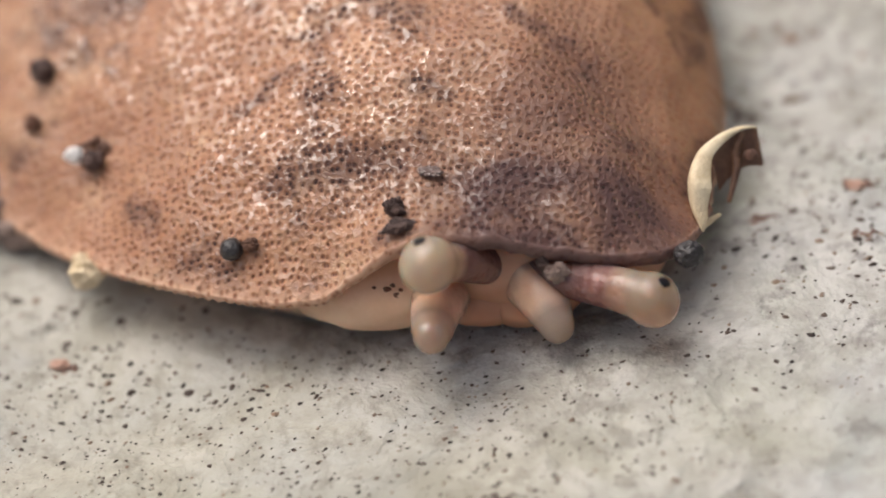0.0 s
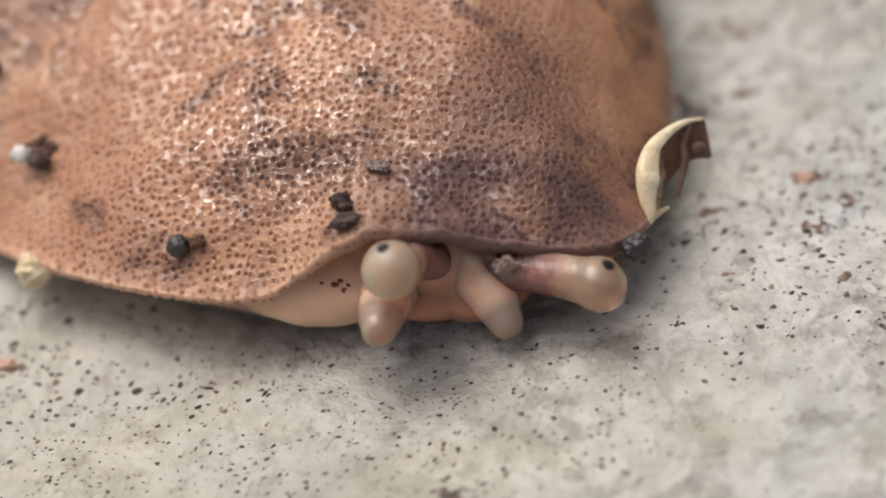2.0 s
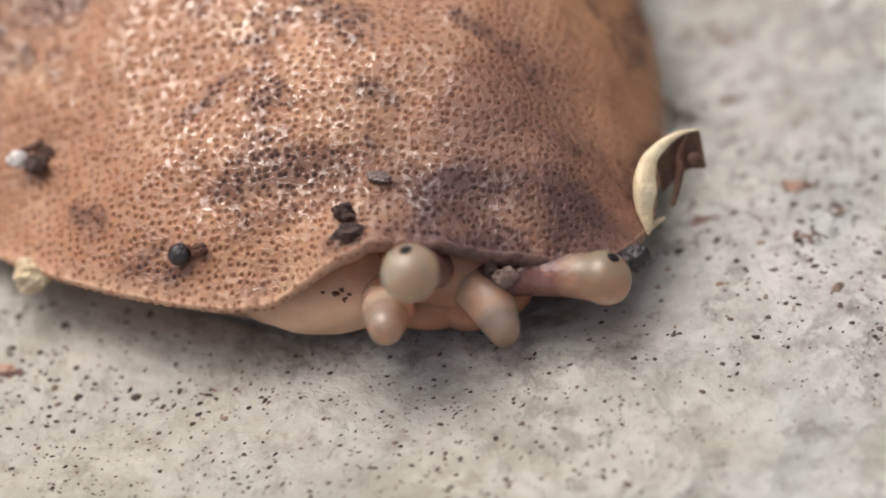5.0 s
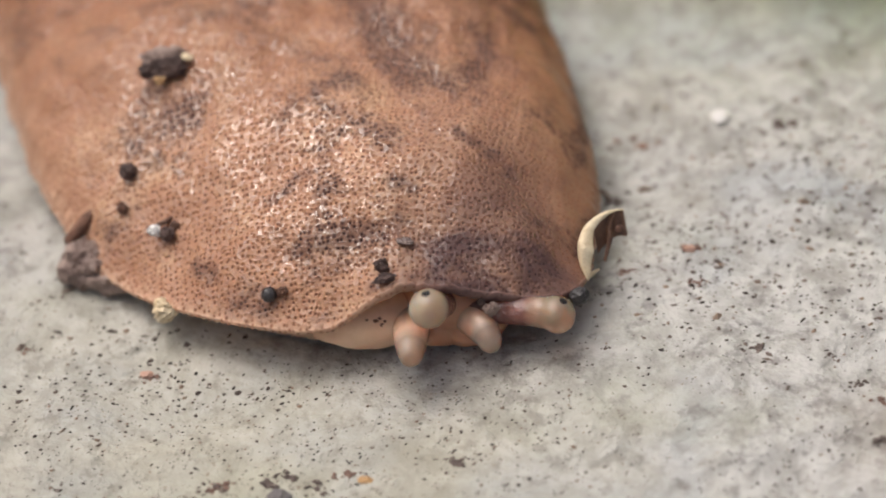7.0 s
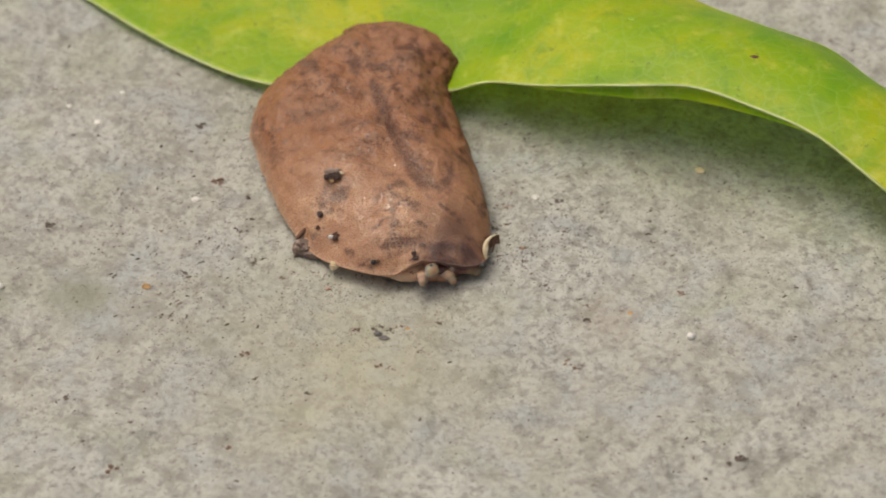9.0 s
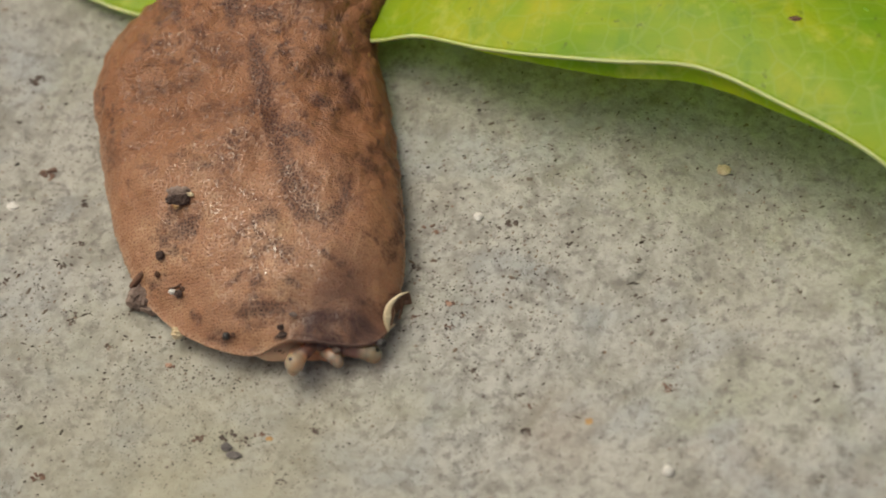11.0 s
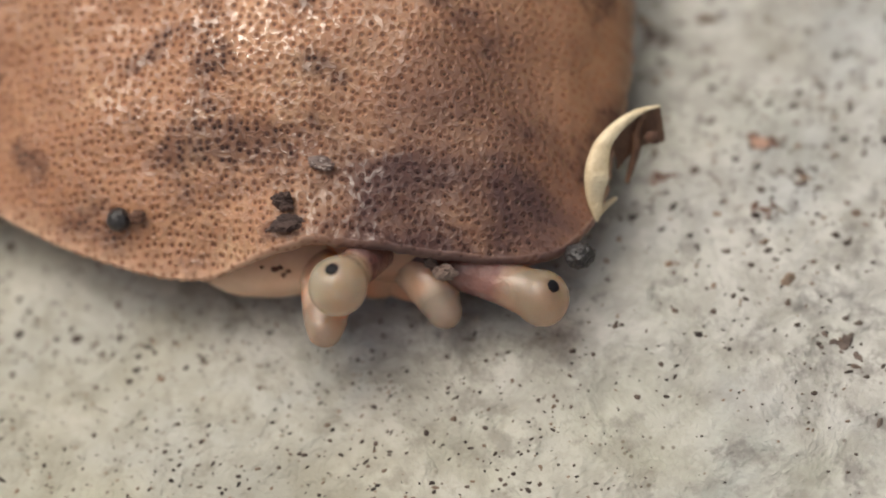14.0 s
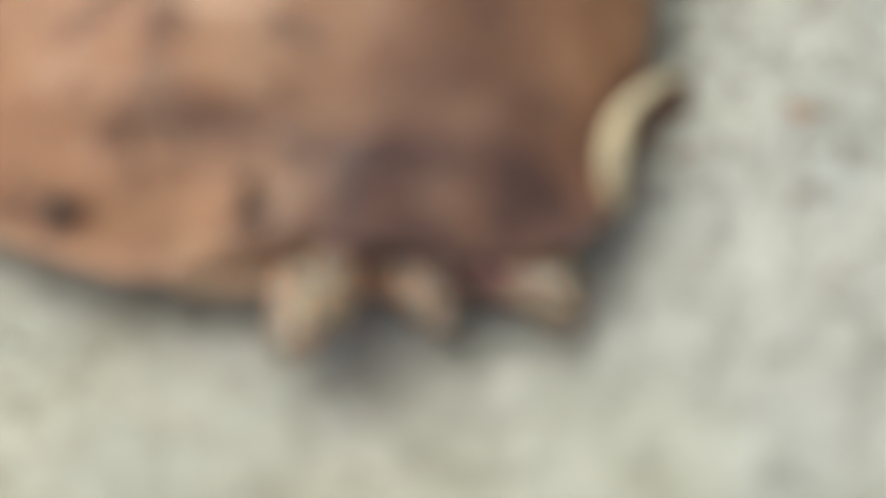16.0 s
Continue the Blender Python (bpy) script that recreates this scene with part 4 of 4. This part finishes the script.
for n, (x, y, r) in enumerate(DARK_BITS):
    shards(x, y, r, GRIT, "dark angular soil crumb lying on pale stone", 100 + n)
for n, (x, y, r) in enumerate(BROWN_BITS):
    shards(x, y, r, GRIT_RED, "reddish brown soil crumb lying on pale stone", 150 + n)
crumb("pebble", -0.54, -0.93, (0.06, 0.035, 0.022), GREY, "flat dark grey pebble on the stone", "pebble", seed=201, rough=0.25, level=3)
crumb("pebble", -0.62, -0.86, (0.045, 0.035, 0.03), GREY, "small grey pebble beside dark soil crumbs", "pebble", seed=202, rough=0.3)
crumb("sand_grain", 3.0, -0.86, (0.05, 0.045, 0.04), PALE, "bright white grain of quartz on the stone", "sand grain", seed=203, rough=0.15, level=3)
crumb("sand_grain", 1.12, 1.44, (0.036, 0.036, 0.022), PALE, "translucent whitish grain on the stone", "sand grain", seed=204)
crumb("sand_grain", 3.1, 2.08, (0.06, 0.045, 0.03), HUSK, "yellowish grain in the leaf's shade", "sand grain", seed=205)
crumb("sand_grain", -3.4, -0.22, (0.05, 0.04, 0.02), RUST, "rusty orange grain on the stone", "sand grain", seed=206)
crumb("sand_grain", 2.3, -0.4, (0.034, 0.026, 0.004), RUST, "flat orange fleck on the stone", "sand grain", seed=207)
crumb("sand_grain", -0.28, -0.75, (0.03, 0.02, 0.008), RUST, "flat orange fleck beside soil crumbs", "sand grain", seed=208)
crumb("sand_grain", 1.0, 0.6, (0.026, 0.018, 0.014), ROSE, "rosy grain among dark soil crumbs", "sand grain", seed=211)
crumb("sand_grain", -1.27, -0.11, (0.026, 0.02, 0.014), ROSE, "rosy pink grain before the slug's rim", "sand grain", seed=209)
crumb("sand_grain", -5.15, -0.23, (0.05, 0.04, 0.035), PALE, "white grain at the edge of a damp patch", "sand grain", seed=210)


for x, y, r, mat, label in ((-4.15, 3.27, 0.03, PALE, "tiny bright grain of quartz on the stone"), (-4.79, 3.0, 0.03, PALE, "tiny bright grain of quartz on the stone"),
                            (-4.38, 2.69, 0.045, PALE, "flat bright flake of quartz on the stone"), (-3.0, 1.38, 0.05, PALE, "broad pale flake of stone lying flat")):
    crumb("sand_grain", x, y, (r, r * 0.8, r * 0.4), mat, label, "sand grain", seed=int(900 + 40 * r))


def scatter(count, box, low, high, seed, pull=()):
    """Small uneven flecks strewn over the stone in one mesh."""
    rnd = np.random.default_rng(seed)
    xy = np.stack([rnd.uniform(box[0], box[1], count * 3), rnd.uniform(box[2], box[3], count * 3)], -1)
    want = np.full(len(xy), 0.28)
    for cx, cy, sx, sy, k in pull:
        want += k * np.exp(-(((xy[:, 0] - cx) / sx) ** 2) - (((xy[:, 1] - cy) / sy) ** 2))
    patchy = np.array([noise.noise(Vector((p[0] * 1.6, p[1] * 1.6, seed))) for p in xy])
    want = np.maximum(want, 0) * np.clip(0.75 + 1.3 * patchy, 0.1, 2)
    inside = (xy[:, 0] > -2.2 + 0.0 * xy[:, 1]) & (xy[:, 0] < np.interp(xy[:, 1], [0, 1, 3], [0.45, 0.45, -0.1])) & (xy[:, 1] > np.interp(xy[:, 0], [-2.1, -1.3, -0.6, 0.5], [1.4, 0.35, 0.02, 0.05])) & (xy[:, 1] < 4)
    xy = xy[(rnd.random(len(xy)) < want) & ~inside][:count]
    n = len(xy)
    size = low * (high / low) ** (rnd.random(n) ** 1.8)
    turn, slim = rnd.uniform(0, np.pi, n) * 0.6 - 0.5, np.where(size > 0.018, rnd.uniform(0.18, 0.5, n), rnd.uniform(0.4, 0.95, n))
    unit = np.array([(1, 0, 0), (0.45, 0.85, 0), (-0.5, 0.8, 0), (-1, 0.1, 0), (-0.4, -0.85, 0), (0.55, -0.75, 0), (0.1, 0.05, 0.75)])
    v = unit[None] * rnd.uniform(0.6, 1.25, (n, 7, 1)) * size[:, None, None]
    v[..., 1] *= slim[:, None]
    v[..., 2] *= 0.7
    c, s = np.cos(turn)[:, None], np.sin(turn)[:, None]
    x, y = v[..., 0] * c - v[..., 1] * s + xy[:, :1], v[..., 0] * s + v[..., 1] * c + xy[:, 1:]
    z = v[..., 2] + stone_height(x, y) + 0.001
    tri = np.array([(k, (k + 1) % 6, 6) for k in range(6)])
    return np.stack([x, y, z], -1).reshape(-1, 3), (tri[None] + 7 * np.arange(n)[:, None, None]).reshape(-1, 3)


def speck_material(name, dark, light):
    m = Nodes(name)
    pick = m.tree.nodes.new("ShaderNodeNewGeometry").outputs["Random Per Island"]
    return m.end(m.ramp(pick, (0.0, dark), (0.75, light), (1.0, (0.24, 0.17, 0.12))), 0.8)


SPECK = speck_material("soil_specks", (0.045, 0.034, 0.028), (0.19, 0.155, 0.13))
SPECK_DARK = speck_material("black_soil_specks", (0.02, 0.014, 0.012), (0.09, 0.065, 0.052))
RIGHT_OF_SLUG = (1.25, 1.05, 0.5, 0.7, 1.1)
CLEAN = (0.1, -0.5, 1.9, 1.0, -0.4)
for name, mat, count, box, low, high, seed, pull in (
        ("rim_soil_specks", SPECK_DARK, 330, (-1.8, 0.6, -0.6, 0.3), 0.006, 0.017, 11, ((-0.62, -0.24, 0.3, 0.09, 3.0), (-1.2, 0.0, 0.3, 0.2, 0.6))),
        ("husk_soil_specks", SPECK_DARK, 260, (0.6, 2.0, -0.1, 1.1), 0.006, 0.018, 12, ((1.05, 0.5, 0.25, 0.2, 1.0), (0.8, 0.25, 0.2, 0.2, 0.8))),
        ("fine_soil_specks", SPECK_DARK, 7500, (-3.2, 3.6, -1.8, 2.4), 0.0035, 0.011, 5, (RIGHT_OF_SLUG, (-0.75, -0.33, 0.6, 0.2, 5.0), (-0.6, -0.9, 1.0, 0.4, 0.8), (0.3, -0.6, 1.2, 0.4, 0.5))),
        ("soil_specks", SPECK, 6500, (-6, 6, -4.5, 4), 0.006, 0.018, 7, (RIGHT_OF_SLUG, (1.7, 1.7, 1.4, 0.9, 1.1), (-2.8, 1.2, 0.9, 1.5, 2.0), (3.6, 1.0, 1.4, 0.9, 1.5), (-0.8, -0.9, 1.0, 0.3, 0.8), CLEAN)),
        ("coarse_soil_specks", SPECK, 1900, (-7, 7, -5, 7), 0.014, 0.042, 6, ((1.7, 1.5, 1.2, 0.9, 1.8), (-3.0, 1.2, 1.0, 1.8, 2.5), CLEAN))):
    specks = mesh_object(name, *scatter(count, box, low, high, seed, pull), mat, smooth=False)
    tagged(specks, "dark soil specks strewn over the pale stone", "soil specks", kind="stuff")


def motions():
    """The tentacles sway at their roots, and the focus is pulled."""
    walk(focus, [(t, pose(x, y, z)) for t, x, y, z in FOCUS])
    for ob, root, sway in TENTACLES:
        at = Matrix.Translation([v * CM for v in root])
        rest_way = Vector(sway[0][1:])
        walk(ob, [(t, at @ rest_way.rotation_difference(Vector(w)).to_matrix().to_4x4()) for t, *w in sway])


motions()
